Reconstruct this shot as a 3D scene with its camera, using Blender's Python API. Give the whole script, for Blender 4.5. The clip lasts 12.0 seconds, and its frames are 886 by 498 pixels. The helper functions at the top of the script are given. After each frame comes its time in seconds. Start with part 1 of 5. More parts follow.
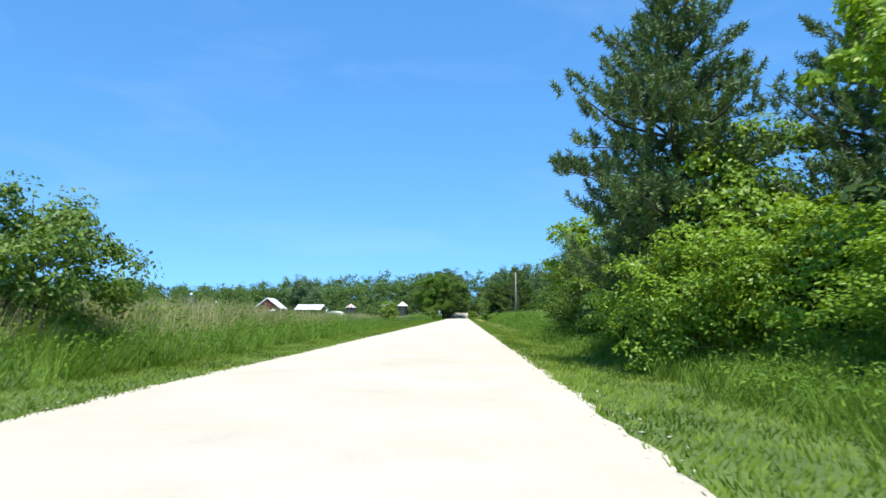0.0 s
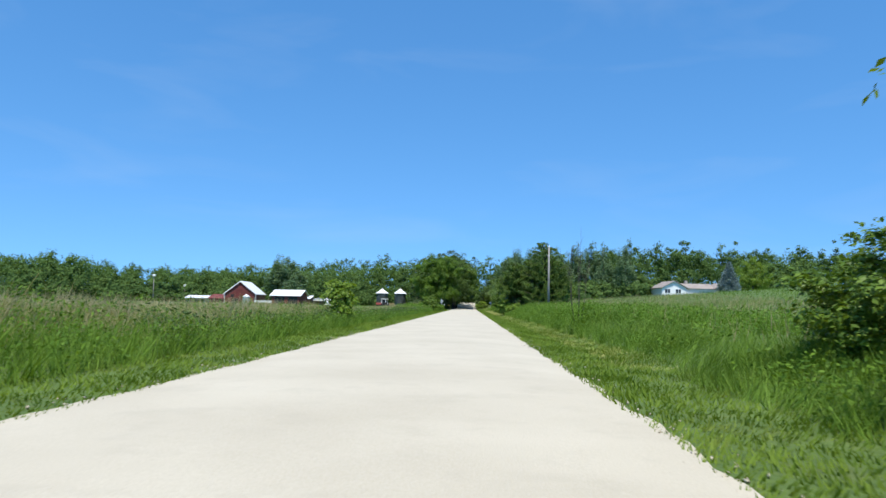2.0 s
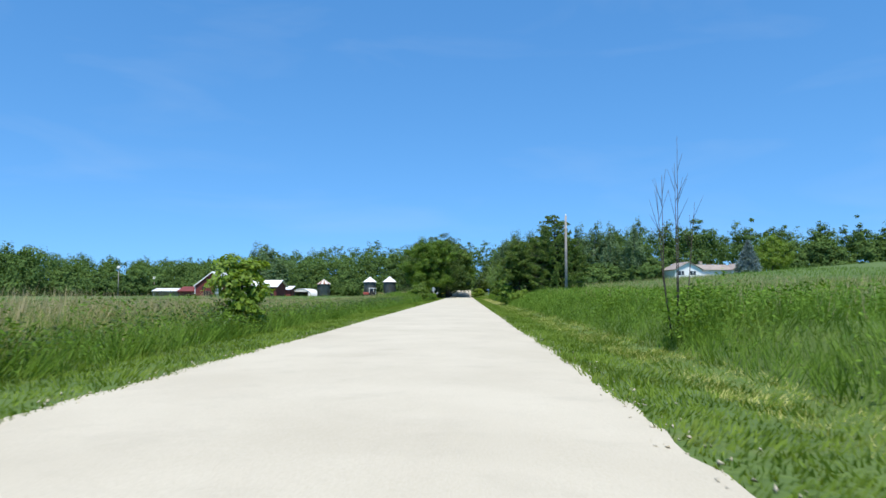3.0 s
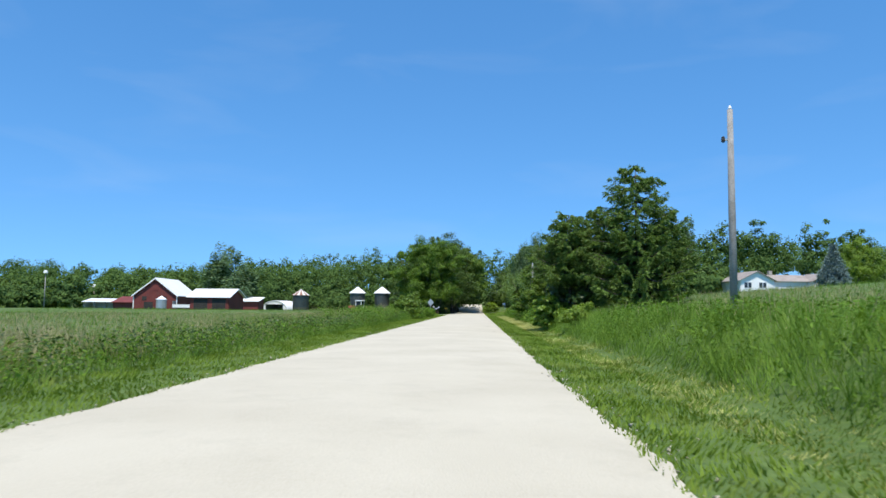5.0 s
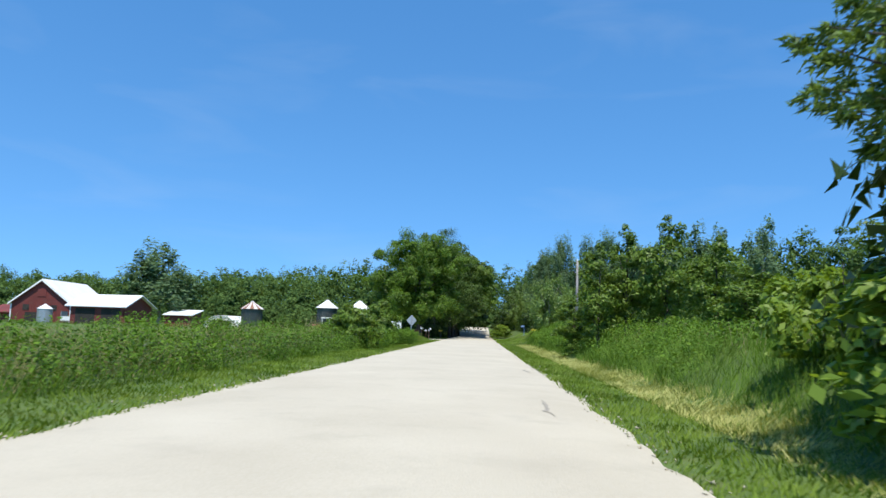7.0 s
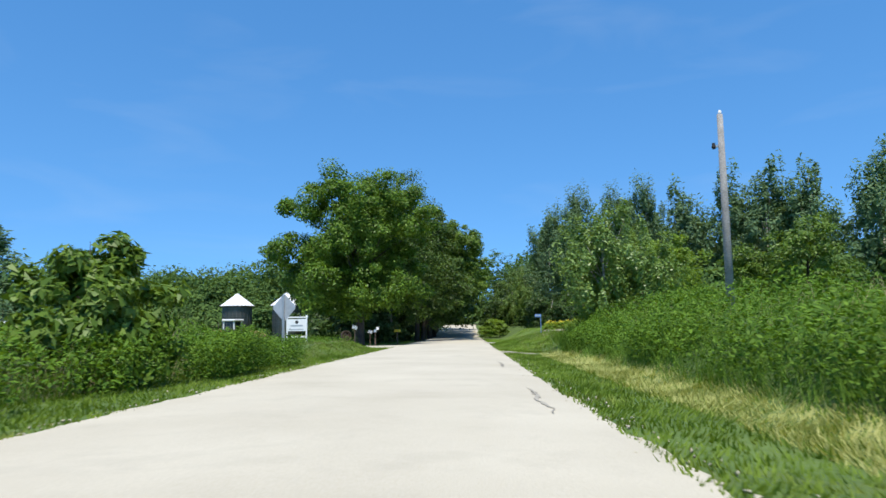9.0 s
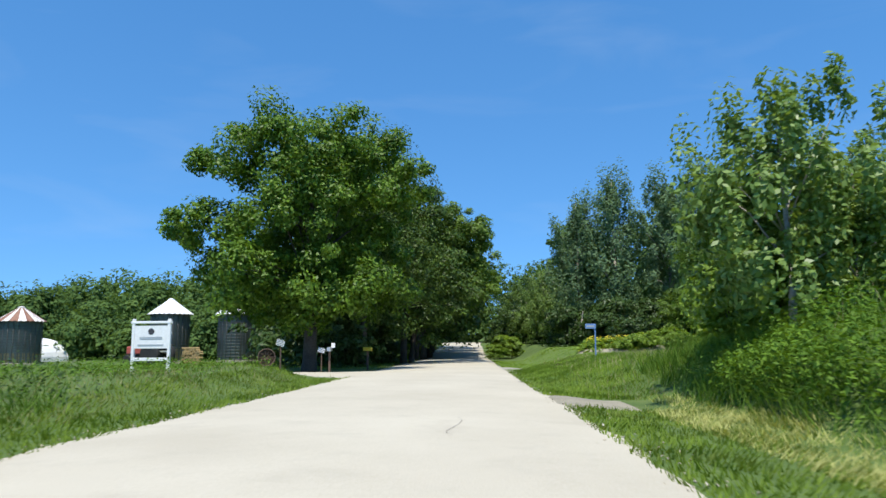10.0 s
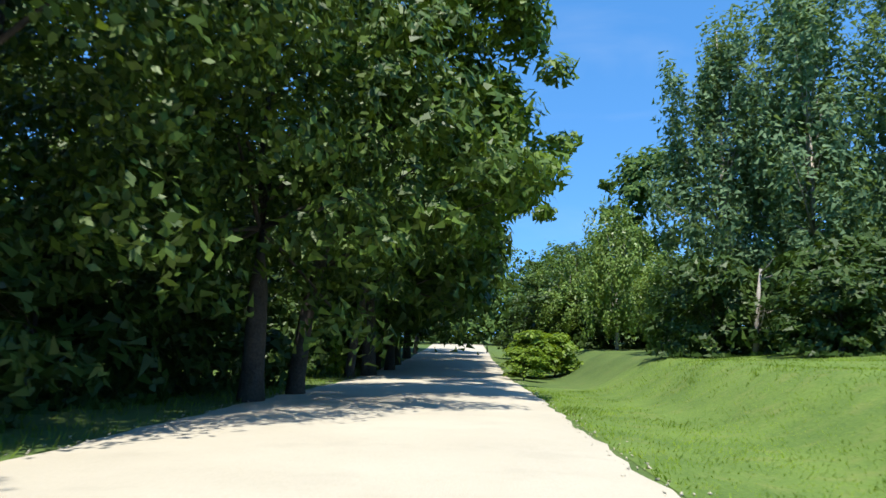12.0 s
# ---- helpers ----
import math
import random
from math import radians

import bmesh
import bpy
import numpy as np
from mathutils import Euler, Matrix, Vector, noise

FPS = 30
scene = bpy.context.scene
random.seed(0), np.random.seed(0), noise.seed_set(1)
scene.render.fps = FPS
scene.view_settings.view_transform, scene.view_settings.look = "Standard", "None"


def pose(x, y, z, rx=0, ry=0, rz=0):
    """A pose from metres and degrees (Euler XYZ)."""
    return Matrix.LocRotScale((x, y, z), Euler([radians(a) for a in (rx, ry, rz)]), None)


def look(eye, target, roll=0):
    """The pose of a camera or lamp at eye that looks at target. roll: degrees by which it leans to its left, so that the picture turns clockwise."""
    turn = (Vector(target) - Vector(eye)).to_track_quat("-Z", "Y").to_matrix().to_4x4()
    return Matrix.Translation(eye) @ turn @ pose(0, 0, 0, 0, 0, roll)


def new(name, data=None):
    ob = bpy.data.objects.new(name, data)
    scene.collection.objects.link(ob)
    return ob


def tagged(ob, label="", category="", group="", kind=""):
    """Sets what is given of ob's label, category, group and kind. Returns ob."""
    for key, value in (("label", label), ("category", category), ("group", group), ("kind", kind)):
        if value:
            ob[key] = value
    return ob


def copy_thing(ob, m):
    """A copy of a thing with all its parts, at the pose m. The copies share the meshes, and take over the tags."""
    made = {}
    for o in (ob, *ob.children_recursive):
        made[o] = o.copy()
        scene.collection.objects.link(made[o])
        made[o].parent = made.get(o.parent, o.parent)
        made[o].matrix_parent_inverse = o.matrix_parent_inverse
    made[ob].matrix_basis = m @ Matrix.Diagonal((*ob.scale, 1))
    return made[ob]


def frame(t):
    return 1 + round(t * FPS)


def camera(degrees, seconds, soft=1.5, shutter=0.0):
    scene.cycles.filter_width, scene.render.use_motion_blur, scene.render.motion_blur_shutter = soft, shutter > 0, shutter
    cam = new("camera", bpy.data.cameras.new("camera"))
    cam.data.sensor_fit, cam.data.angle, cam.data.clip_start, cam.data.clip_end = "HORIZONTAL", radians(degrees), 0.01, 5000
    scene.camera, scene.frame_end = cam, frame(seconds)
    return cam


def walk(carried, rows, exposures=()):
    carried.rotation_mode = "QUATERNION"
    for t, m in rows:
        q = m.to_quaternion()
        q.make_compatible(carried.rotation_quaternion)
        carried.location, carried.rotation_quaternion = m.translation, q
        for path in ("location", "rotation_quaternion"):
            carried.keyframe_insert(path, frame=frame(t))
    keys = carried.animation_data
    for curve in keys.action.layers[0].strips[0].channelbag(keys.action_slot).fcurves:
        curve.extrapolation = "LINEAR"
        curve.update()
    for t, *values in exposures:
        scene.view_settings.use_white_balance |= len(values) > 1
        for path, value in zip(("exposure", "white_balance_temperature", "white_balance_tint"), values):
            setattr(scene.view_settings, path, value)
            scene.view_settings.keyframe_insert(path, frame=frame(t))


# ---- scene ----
cam = camera(62.4, 12.0, soft=1.5, shutter=0.08)
# seconds, x, y, z, yaw, pitch, roll of the eye
PATH = [
    (0.0, 0.13, 5.32, 1.25, 1.61, 5.16, -0.18),
    (0.5, 0.05, 14.46, 1.27, 1.55, 5.35, -0.33),
    (1.0, -0.05, 23.63, 1.29, 1.52, 5.52, -1.08),
    (1.5, -0.14, 32.81, 1.33, 1.67, 5.54, -1.47),
    (2.0, -0.23, 42.03, 1.37, 2.07, 4.34, -1.20),
    (2.5, -0.25, 51.32, 1.40, 2.34, 3.29, 0.60),
    (3.0, -0.13, 60.74, 1.41, 1.76, 3.42, -0.02),
    (3.2, -0.08, 64.57, 1.40, 1.90, 3.27, -0.02),
    (4.8, 0.22, 96.19, 1.48, 2.59, 4.32, -0.91),
    (5.0, 0.22, 100.19, 1.47, 2.62, 4.52, -0.55),
    (5.5, 0.20, 110.24, 1.46, 3.03, 4.97, -0.26),
    (6.0, 0.07, 120.38, 1.42, 2.49, 6.11, -3.64),
    (6.5, -0.07, 130.61, 1.37, 2.67, 6.23, -3.25),
    (7.0, -0.14, 140.93, 1.33, 2.93, 6.30, -1.92),
    (7.2, -0.15, 145.08, 1.31, 2.41, 6.53, -2.19),
    (8.8, 0.20, 178.83, 1.17, 1.90, 6.21, 1.27),
    (9.0, 0.20, 183.02, 1.17, 1.95, 6.34, 0.89),
    (9.5, 0.13, 193.44, 1.19, 1.78, 6.75, 0.36),
    (10.0, 0.05, 203.92, 1.20, 2.15, 7.74, 0.37),
    (10.5, -0.03, 214.41, 1.21, 1.88, 8.08, -0.63),
    (11.0, -0.07, 224.87, 1.22, 2.17, 8.07, 0.38),
    (11.5, -0.07, 235.27, 1.26, 2.10, 7.88, -0.01),
    (12.0, -0.09, 245.61, 1.31, 2.04, 7.95, -1.28),
]
walk(cam, [(t, pose(x, y, z, 90 + pitch, roll, yaw)) for t, x, y, z, yaw, pitch, roll in PATH],
     exposures=[(0.0, 0.9), (0.5, 0.85), (1.0, 0.7), (1.8, 0.55), (9.5, 0.55), (10.5, 0.6), (11.0, 0.75), (11.5, 0.85), (12.0, 0.9)])

# ---- daylight ----
SUN_TO = Vector((0.03, -0.38, 0.92)).normalized()
elevation = math.asin(SUN_TO.z)
azimuth = math.atan2(SUN_TO.x, SUN_TO.y)
world = bpy.data.worlds.new("world")
scene.world = world
world.use_nodes = True
wn = world.node_tree
sky = wn.nodes.new("ShaderNodeTexSky")
sky.sky_type, sky.sun_disc = "NISHITA", False
sky.sun_elevation, sky.sun_rotation = elevation, azimuth
sky.altitude, sky.air_density, sky.dust_density, sky.ozone_density = 300, 1.0, 0.0, 4.0
wn.nodes["Background"].inputs["Strength"].default_value = 0.10
above = wn.nodes.new("ShaderNodeTexCoord")
lift = wn.nodes.new("ShaderNodeVectorMath")
lift.operation = "ADD"
lift.inputs[1].default_value = (0, 0, 0.20)
wn.links.new(above.outputs["Generated"], lift.inputs[0])
even = wn.nodes.new("ShaderNodeVectorMath")
even.operation = "NORMALIZE"
wn.links.new(lift.outputs[0], even.inputs[0])
wn.links.new(even.outputs[0], sky.inputs["Vector"])
deep = wn.nodes.new("ShaderNodeHueSaturation")
deep.inputs["Hue"].default_value = 0.496
deep.inputs["Saturation"].default_value = 1.22
deep.inputs["Value"].default_value = 1.6
wn.links.new(sky.outputs["Color"], deep.inputs["Color"])
# thin streaks of high cirrus
streak = wn.nodes.new("ShaderNodeMapping")
streak.inputs["Rotation"].default_value = (0, radians(24), 0)
streak.inputs["Scale"].default_value = (2.2, 2.2, 9.0)
wn.links.new(above.outputs["Generated"], streak.inputs["Vector"])
wisp = wn.nodes.new("ShaderNodeTexNoise")
wisp.inputs["Scale"].default_value, wisp.inputs["Detail"].default_value, wisp.inputs["Distortion"].default_value = 1.6, 7.0, 0.5
wn.links.new(streak.outputs[0], wisp.inputs["Vector"])
thin = wn.nodes.new("ShaderNodeMapRange")
thin.inputs["From Min"].default_value, thin.inputs["From Max"].default_value = 0.52, 0.80
thin.inputs["To Min"].default_value, thin.inputs["To Max"].default_value = 0.0, 0.10
wn.links.new(wisp.outputs["Fac"], thin.inputs["Value"])
cirrus = wn.nodes.new("ShaderNodeMix")
cirrus.data_type = "RGBA"
cirrus.inputs[7].default_value = (5.0, 5.6, 6.2, 1)
wn.links.new(thin.outputs[0], cirrus.inputs[0])
wn.links.new(deep.outputs["Color"], cirrus.inputs[6])
wn.links.new(cirrus.outputs[2], wn.nodes["Background"].inputs["Color"])
sun = new("sun", bpy.data.lights.new("sun", "SUN"))
sun.data.energy, sun.data.angle, sun.data.color = 4.2, radians(0.53), (1.0, 0.95, 0.86)
sun.matrix_world = look(SUN_TO * 300, (0, 0, 0))


# ---- materials ----
def shader(name):
    m = bpy.data.materials.new(name)
    m.use_nodes = True
    return m, m.node_tree, m.node_tree.nodes["Principled BSDF"]


def add(nt, kind, **values):
    n = nt.nodes.new(kind)
    for key, value in values.items():
        n.inputs[key.replace("_", " ")].default_value = value
    return n


def rgb(c):
    return (*c, 1.0)


def surface(name, c1, c2, rough=0.8, scale=1.0, fine=12.0, bump=0.2, metal=0.0, c3=None, amount=0.5):
    """Two colours mixed by noise at two sizes, with fine relief; c3 is a stain over them."""
    m, nt, p = shader(name)
    co = nt.nodes.new("ShaderNodeTexCoord")
    big = add(nt, "ShaderNodeTexNoise", Scale=scale, Detail=5.0)
    small = add(nt, "ShaderNodeTexNoise", Scale=fine, Detail=6.0)
    for n in (big, small):
        nt.links.new(co.outputs["Object"], n.inputs["Vector"])
    both = nt.nodes.new("ShaderNodeMath")
    both.operation = "MULTIPLY_ADD"
    both.inputs[1].default_value = 0.5
    nt.links.new(small.outputs["Fac"], both.inputs[0])
    half = nt.nodes.new("ShaderNodeMath")
    half.operation = "MULTIPLY"
    half.inputs[1].default_value = 0.5
    nt.links.new(big.outputs["Fac"], half.inputs[0])
    nt.links.new(half.outputs[0], both.inputs[2])
    ramp = nt.nodes.new("ShaderNodeValToRGB")
    ramp.color_ramp.elements[0].position, ramp.color_ramp.elements[1].position = 0.36, 0.64
    ramp.color_ramp.elements[0].color, ramp.color_ramp.elements[1].color = rgb(c1), rgb(c2)
    nt.links.new(both.outputs[0], ramp.inputs["Fac"])
    out = ramp.outputs["Color"]
    if c3:
        stain = add(nt, "ShaderNodeTexNoise", Scale=scale * 2.3, Detail=7.0, Roughness=0.7)
        nt.links.new(co.outputs["Object"], stain.inputs["Vector"])
        cut = nt.nodes.new("ShaderNodeValToRGB")
        cut.color_ramp.elements[0].position, cut.color_ramp.elements[1].position = 0.52, 0.66
        nt.links.new(stain.outputs["Fac"], cut.inputs["Fac"])
        amt = nt.nodes.new("ShaderNodeMath")
        amt.operation = "MULTIPLY"
        amt.inputs[1].default_value = amount
        nt.links.new(cut.outputs["Color"], amt.inputs[0])
        mix = nt.nodes.new("ShaderNodeMix")
        mix.data_type = "RGBA"
        nt.links.new(amt.outputs[0], mix.inputs[0])
        nt.links.new(out, mix.inputs[6])
        mix.inputs[7].default_value = rgb(c3)
        out = mix.outputs[2]
    nt.links.new(out, p.inputs["Base Color"])
    p.inputs["Roughness"].default_value, p.inputs["Metallic"].default_value = rough, metal
    if bump:
        b = add(nt, "ShaderNodeBump", Strength=bump, Distance=0.02)
        nt.links.new(small.outputs["Fac"], b.inputs["Height"])
        nt.links.new(b.outputs["Normal"], p.inputs["Normal"])
    return m


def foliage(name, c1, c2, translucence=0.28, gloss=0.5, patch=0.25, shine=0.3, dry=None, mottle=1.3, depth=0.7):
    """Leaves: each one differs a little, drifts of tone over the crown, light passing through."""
    m, nt, p = shader(name)
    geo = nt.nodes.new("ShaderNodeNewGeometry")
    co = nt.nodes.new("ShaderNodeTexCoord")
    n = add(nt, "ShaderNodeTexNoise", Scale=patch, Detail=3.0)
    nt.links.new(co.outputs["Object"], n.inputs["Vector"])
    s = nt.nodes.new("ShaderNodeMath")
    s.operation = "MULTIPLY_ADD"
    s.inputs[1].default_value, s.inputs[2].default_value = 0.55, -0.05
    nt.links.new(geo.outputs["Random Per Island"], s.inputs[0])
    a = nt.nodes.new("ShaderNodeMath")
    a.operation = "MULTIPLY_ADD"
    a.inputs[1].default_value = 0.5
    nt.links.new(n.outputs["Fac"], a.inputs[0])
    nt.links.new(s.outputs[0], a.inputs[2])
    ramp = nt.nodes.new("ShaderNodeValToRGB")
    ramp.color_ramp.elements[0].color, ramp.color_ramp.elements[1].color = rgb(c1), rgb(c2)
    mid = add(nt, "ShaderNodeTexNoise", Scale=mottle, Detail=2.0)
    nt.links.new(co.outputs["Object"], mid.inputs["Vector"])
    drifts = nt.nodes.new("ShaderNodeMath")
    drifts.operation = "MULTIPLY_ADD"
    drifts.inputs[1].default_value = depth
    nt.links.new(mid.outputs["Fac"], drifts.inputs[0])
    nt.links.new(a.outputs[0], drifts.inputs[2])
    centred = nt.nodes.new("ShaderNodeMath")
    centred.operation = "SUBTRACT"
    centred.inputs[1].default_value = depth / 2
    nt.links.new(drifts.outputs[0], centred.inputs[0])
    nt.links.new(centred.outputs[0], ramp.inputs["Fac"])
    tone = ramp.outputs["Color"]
    if dry:
        wide = add(nt, "ShaderNodeTexNoise", Scale=0.55, Detail=6.0, Roughness=0.65)
        nt.links.new(co.outputs["Object"], wide.inputs["Vector"])
        cut = nt.nodes.new("ShaderNodeValToRGB")
        cut.color_ramp.elements[0].position, cut.color_ramp.elements[1].position = 0.53, 0.76
        cut.color_ramp.elements[1].color = (0.75, 0.75, 0.75, 1)
        nt.links.new(wide.outputs["Fac"], cut.inputs["Fac"])
        old = nt.nodes.new("ShaderNodeMix")
        old.data_type = "RGBA"
        nt.links.new(cut.outputs["Color"], old.inputs[0])
        nt.links.new(tone, old.inputs[6])
        old.inputs[7].default_value = rgb(dry)
        tone = old.outputs[2]
    nt.links.new(tone, p.inputs["Base Color"])
    p.inputs["Roughness"].default_value = gloss
    p.inputs["Specular IOR Level"].default_value = shine
    tr = nt.nodes.new("ShaderNodeBsdfTranslucent")
    warm = nt.nodes.new("ShaderNodeMix")
    warm.data_type, warm.blend_type = "RGBA", "MULTIPLY"
    warm.inputs[0].default_value = 1.0
    warm.inputs[7].default_value = (1.5, 1.35, 0.6, 1)
    nt.links.new(tone, warm.inputs[6])
    nt.links.new(warm.outputs[2], tr.inputs["Color"])
    mix = add(nt, "ShaderNodeMixShader", Fac=translucence)
    nt.links.new(p.outputs[0], mix.inputs[1])
    nt.links.new(tr.outputs[0], mix.inputs[2])
    nt.links.new(mix.outputs[0], nt.nodes["Material Output"].inputs["Surface"])
    return m


M_ROAD = surface("pale_limestone_gravel", (0.40, 0.36, 0.275), (0.485, 0.445, 0.35), 0.95, 0.35, 45, 0.5, c3=(0.35, 0.315, 0.245), amount=0.35)
M_DRIVE = surface("grey_gravel", (0.25, 0.23, 0.19), (0.36, 0.335, 0.28), 0.95, 0.5, 40, 0.5)
M_DIRT = surface("dry_dirt", (0.19, 0.17, 0.125), (0.31, 0.285, 0.21), 0.95, 0.8, 20, 0.6)
M_CRACK = surface("tar_crack", (0.25, 0.225, 0.18), (0.35, 0.32, 0.26), 0.9, 2, 30, 0.2)
M_GROUND = surface("meadow_soil", (0.045, 0.085, 0.012), (0.095, 0.15, 0.026), 1.0, 0.5, 9.0, 0.8, c3=(0.13, 0.145, 0.04), amount=0.4)
M_LAWN = surface("mown_lawn", (0.06, 0.115, 0.014), (0.125, 0.195, 0.028), 1.0, 0.6, 14.0, 1.0, c3=(0.17, 0.19, 0.05), amount=0.5)
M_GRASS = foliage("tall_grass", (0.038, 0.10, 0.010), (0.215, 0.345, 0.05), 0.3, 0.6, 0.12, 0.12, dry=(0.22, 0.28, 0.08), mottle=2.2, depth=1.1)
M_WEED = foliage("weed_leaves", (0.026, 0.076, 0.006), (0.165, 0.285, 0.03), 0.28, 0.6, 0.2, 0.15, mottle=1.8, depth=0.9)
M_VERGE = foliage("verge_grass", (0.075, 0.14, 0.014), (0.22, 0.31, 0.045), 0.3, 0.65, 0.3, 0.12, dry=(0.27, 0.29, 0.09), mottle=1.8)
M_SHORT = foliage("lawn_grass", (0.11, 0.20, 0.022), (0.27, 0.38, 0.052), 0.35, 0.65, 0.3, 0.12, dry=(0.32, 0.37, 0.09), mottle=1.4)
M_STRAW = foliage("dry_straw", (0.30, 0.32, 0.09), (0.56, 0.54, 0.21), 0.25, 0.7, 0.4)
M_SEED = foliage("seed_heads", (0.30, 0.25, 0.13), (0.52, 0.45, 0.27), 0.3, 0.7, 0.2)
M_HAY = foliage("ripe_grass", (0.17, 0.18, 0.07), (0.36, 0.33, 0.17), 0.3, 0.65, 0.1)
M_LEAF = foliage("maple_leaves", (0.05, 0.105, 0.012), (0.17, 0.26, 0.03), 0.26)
# darkened, with strong tone drifts: the row's shade is in the leaf colour
M_ROW_SHADED = foliage("shaded_row_leaves", (0.014, 0.04, 0.006), (0.115, 0.185, 0.024), 0.17, depth=1.0)
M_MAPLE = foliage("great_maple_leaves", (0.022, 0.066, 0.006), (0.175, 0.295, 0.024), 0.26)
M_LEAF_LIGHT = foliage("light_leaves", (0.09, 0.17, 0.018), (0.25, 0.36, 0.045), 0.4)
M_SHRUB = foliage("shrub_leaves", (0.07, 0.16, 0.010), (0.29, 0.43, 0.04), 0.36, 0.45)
# leaf colour darkened to stand for shade under crowns and among weeds
M_LEAF_SHADED = foliage("shade_dark_leaves", (0.018, 0.045, 0.009), (0.07, 0.12, 0.02), 0.18)
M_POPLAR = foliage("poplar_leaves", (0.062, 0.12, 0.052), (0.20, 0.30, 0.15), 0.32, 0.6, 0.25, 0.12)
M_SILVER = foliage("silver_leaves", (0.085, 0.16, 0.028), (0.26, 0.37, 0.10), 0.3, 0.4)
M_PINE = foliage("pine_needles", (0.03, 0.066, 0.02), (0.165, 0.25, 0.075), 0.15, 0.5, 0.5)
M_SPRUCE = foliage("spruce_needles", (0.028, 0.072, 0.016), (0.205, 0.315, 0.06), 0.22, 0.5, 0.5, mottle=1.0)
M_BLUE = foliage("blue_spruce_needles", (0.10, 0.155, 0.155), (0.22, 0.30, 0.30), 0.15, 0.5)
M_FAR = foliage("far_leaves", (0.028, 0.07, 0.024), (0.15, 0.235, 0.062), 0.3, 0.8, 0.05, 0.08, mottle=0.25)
M_YELLOW = foliage("yellow_flowers", (0.45, 0.38, 0.03), (0.75, 0.62, 0.05), 0.25, 0.6)
M_PURPLE = foliage("purple_flowers", (0.25, 0.18, 0.45), (0.40, 0.32, 0.62), 0.25, 0.6)
# bark darkened overall to put the shade on the great maple's trunk into colour
M_BARK = surface("bark", (0.03, 0.025, 0.02), (0.085, 0.07, 0.056), 0.95, 1.5, 14, 0.8)
M_PALEBARK = surface("pale_bark", (0.22, 0.20, 0.17), (0.42, 0.39, 0.34), 0.9, 1.5, 14, 0.6)
M_POLE = surface("weathered_pole_wood", (0.17, 0.163, 0.15), (0.34, 0.33, 0.31), 0.9, 2.0, 25, 0.5)
M_RED = surface("barn_red_boards", (0.11, 0.02, 0.016), (0.19, 0.036, 0.028), 0.75, 0.6, 9, 0.3, c3=(0.12, 0.05, 0.04), amount=0.5)
M_WHITE = surface("white_paint", (0.72, 0.72, 0.70), (0.84, 0.84, 0.82), 0.5, 0.5, 12, 0.1)
M_ROOF = surface("white_metal_roof", (0.70, 0.71, 0.72), (0.82, 0.82, 0.82), 0.4, 0.4, 6, 0.1, c3=(0.5, 0.45, 0.4), amount=0.3)
M_RUST = surface("rusty_metal_roof", (0.55, 0.52, 0.48), (0.72, 0.70, 0.66), 0.5, 1.2, 8, 0.2, c3=(0.27, 0.13, 0.07), amount=0.9)
M_IRON = surface("rusty_iron", (0.07, 0.045, 0.03), (0.16, 0.10, 0.065), 0.8, 2.0, 16, 0.4)
M_RUSTRED = surface("rust_red_sheet", (0.16, 0.075, 0.045), (0.27, 0.14, 0.09), 0.7, 1.5, 12, 0.2)
M_STEEL = surface("galvanised_steel", (0.36, 0.38, 0.39), (0.52, 0.54, 0.55), 0.4, 1.0, 10, 0.1, metal=0.6)
M_MESH = surface("crib_wire", (0.09, 0.09, 0.085), (0.17, 0.17, 0.16), 0.6, 1.0, 10, 0.2, metal=0.3)
# wire mesh and the shade behind it, mixed into one colour
M_MESH_SHADE = surface("crib_mesh_and_shade", (0.095, 0.115, 0.095), (0.19, 0.21, 0.175), 0.85, 0.8, 16, 0.3)
M_CORN = surface("old_corn", (0.30, 0.22, 0.10), (0.45, 0.34, 0.16), 0.9, 1.5, 18, 0.5)
M_SHINGLE = surface("grey_brown_shingles", (0.20, 0.17, 0.15), (0.33, 0.29, 0.26), 0.9, 0.8, 14, 0.4)
# painted shade of openings; also the plain dark of chassis, exhaust and insulators
M_DARK = surface("dark_shade_and_parts", (0.015, 0.014, 0.013), (0.04, 0.036, 0.03), 0.9, 1.0, 8, 0.2)
M_BLACK = surface("black_rubber", (0.012, 0.012, 0.012), (0.03, 0.03, 0.03), 0.8, 2, 20, 0.2)
M_GLASS = surface("dark_window_glass", (0.02, 0.025, 0.03), (0.04, 0.05, 0.06), 0.08, 0.5, 3, 0.0)
M_SIGNBACK = surface("bare_aluminium", (0.40, 0.42, 0.43), (0.50, 0.52, 0.53), 0.45, 1.2, 8, 0.05, metal=0.3)
M_BLUEPAINT = surface("blue_paint", (0.10, 0.20, 0.42), (0.16, 0.28, 0.52), 0.5, 1.5, 12, 0.1)
M_STONE = surface("field_stone", (0.24, 0.21, 0.17), (0.42, 0.38, 0.32), 0.9, 2.0, 14, 0.5)
M_YELLOWPAINT = surface("yellow_paint", (0.62, 0.42, 0.02), (0.75, 0.52, 0.04), 0.5, 1.5, 12, 0.1)
M_REDPAINT = surface("faded_red_paint", (0.32, 0.06, 0.04), (0.45, 0.10, 0.07), 0.5, 1.5, 12, 0.1)
M_INK = surface("dark_ink", (0.03, 0.03, 0.035), (0.06, 0.06, 0.07), 0.7, 2, 10, 0.0)


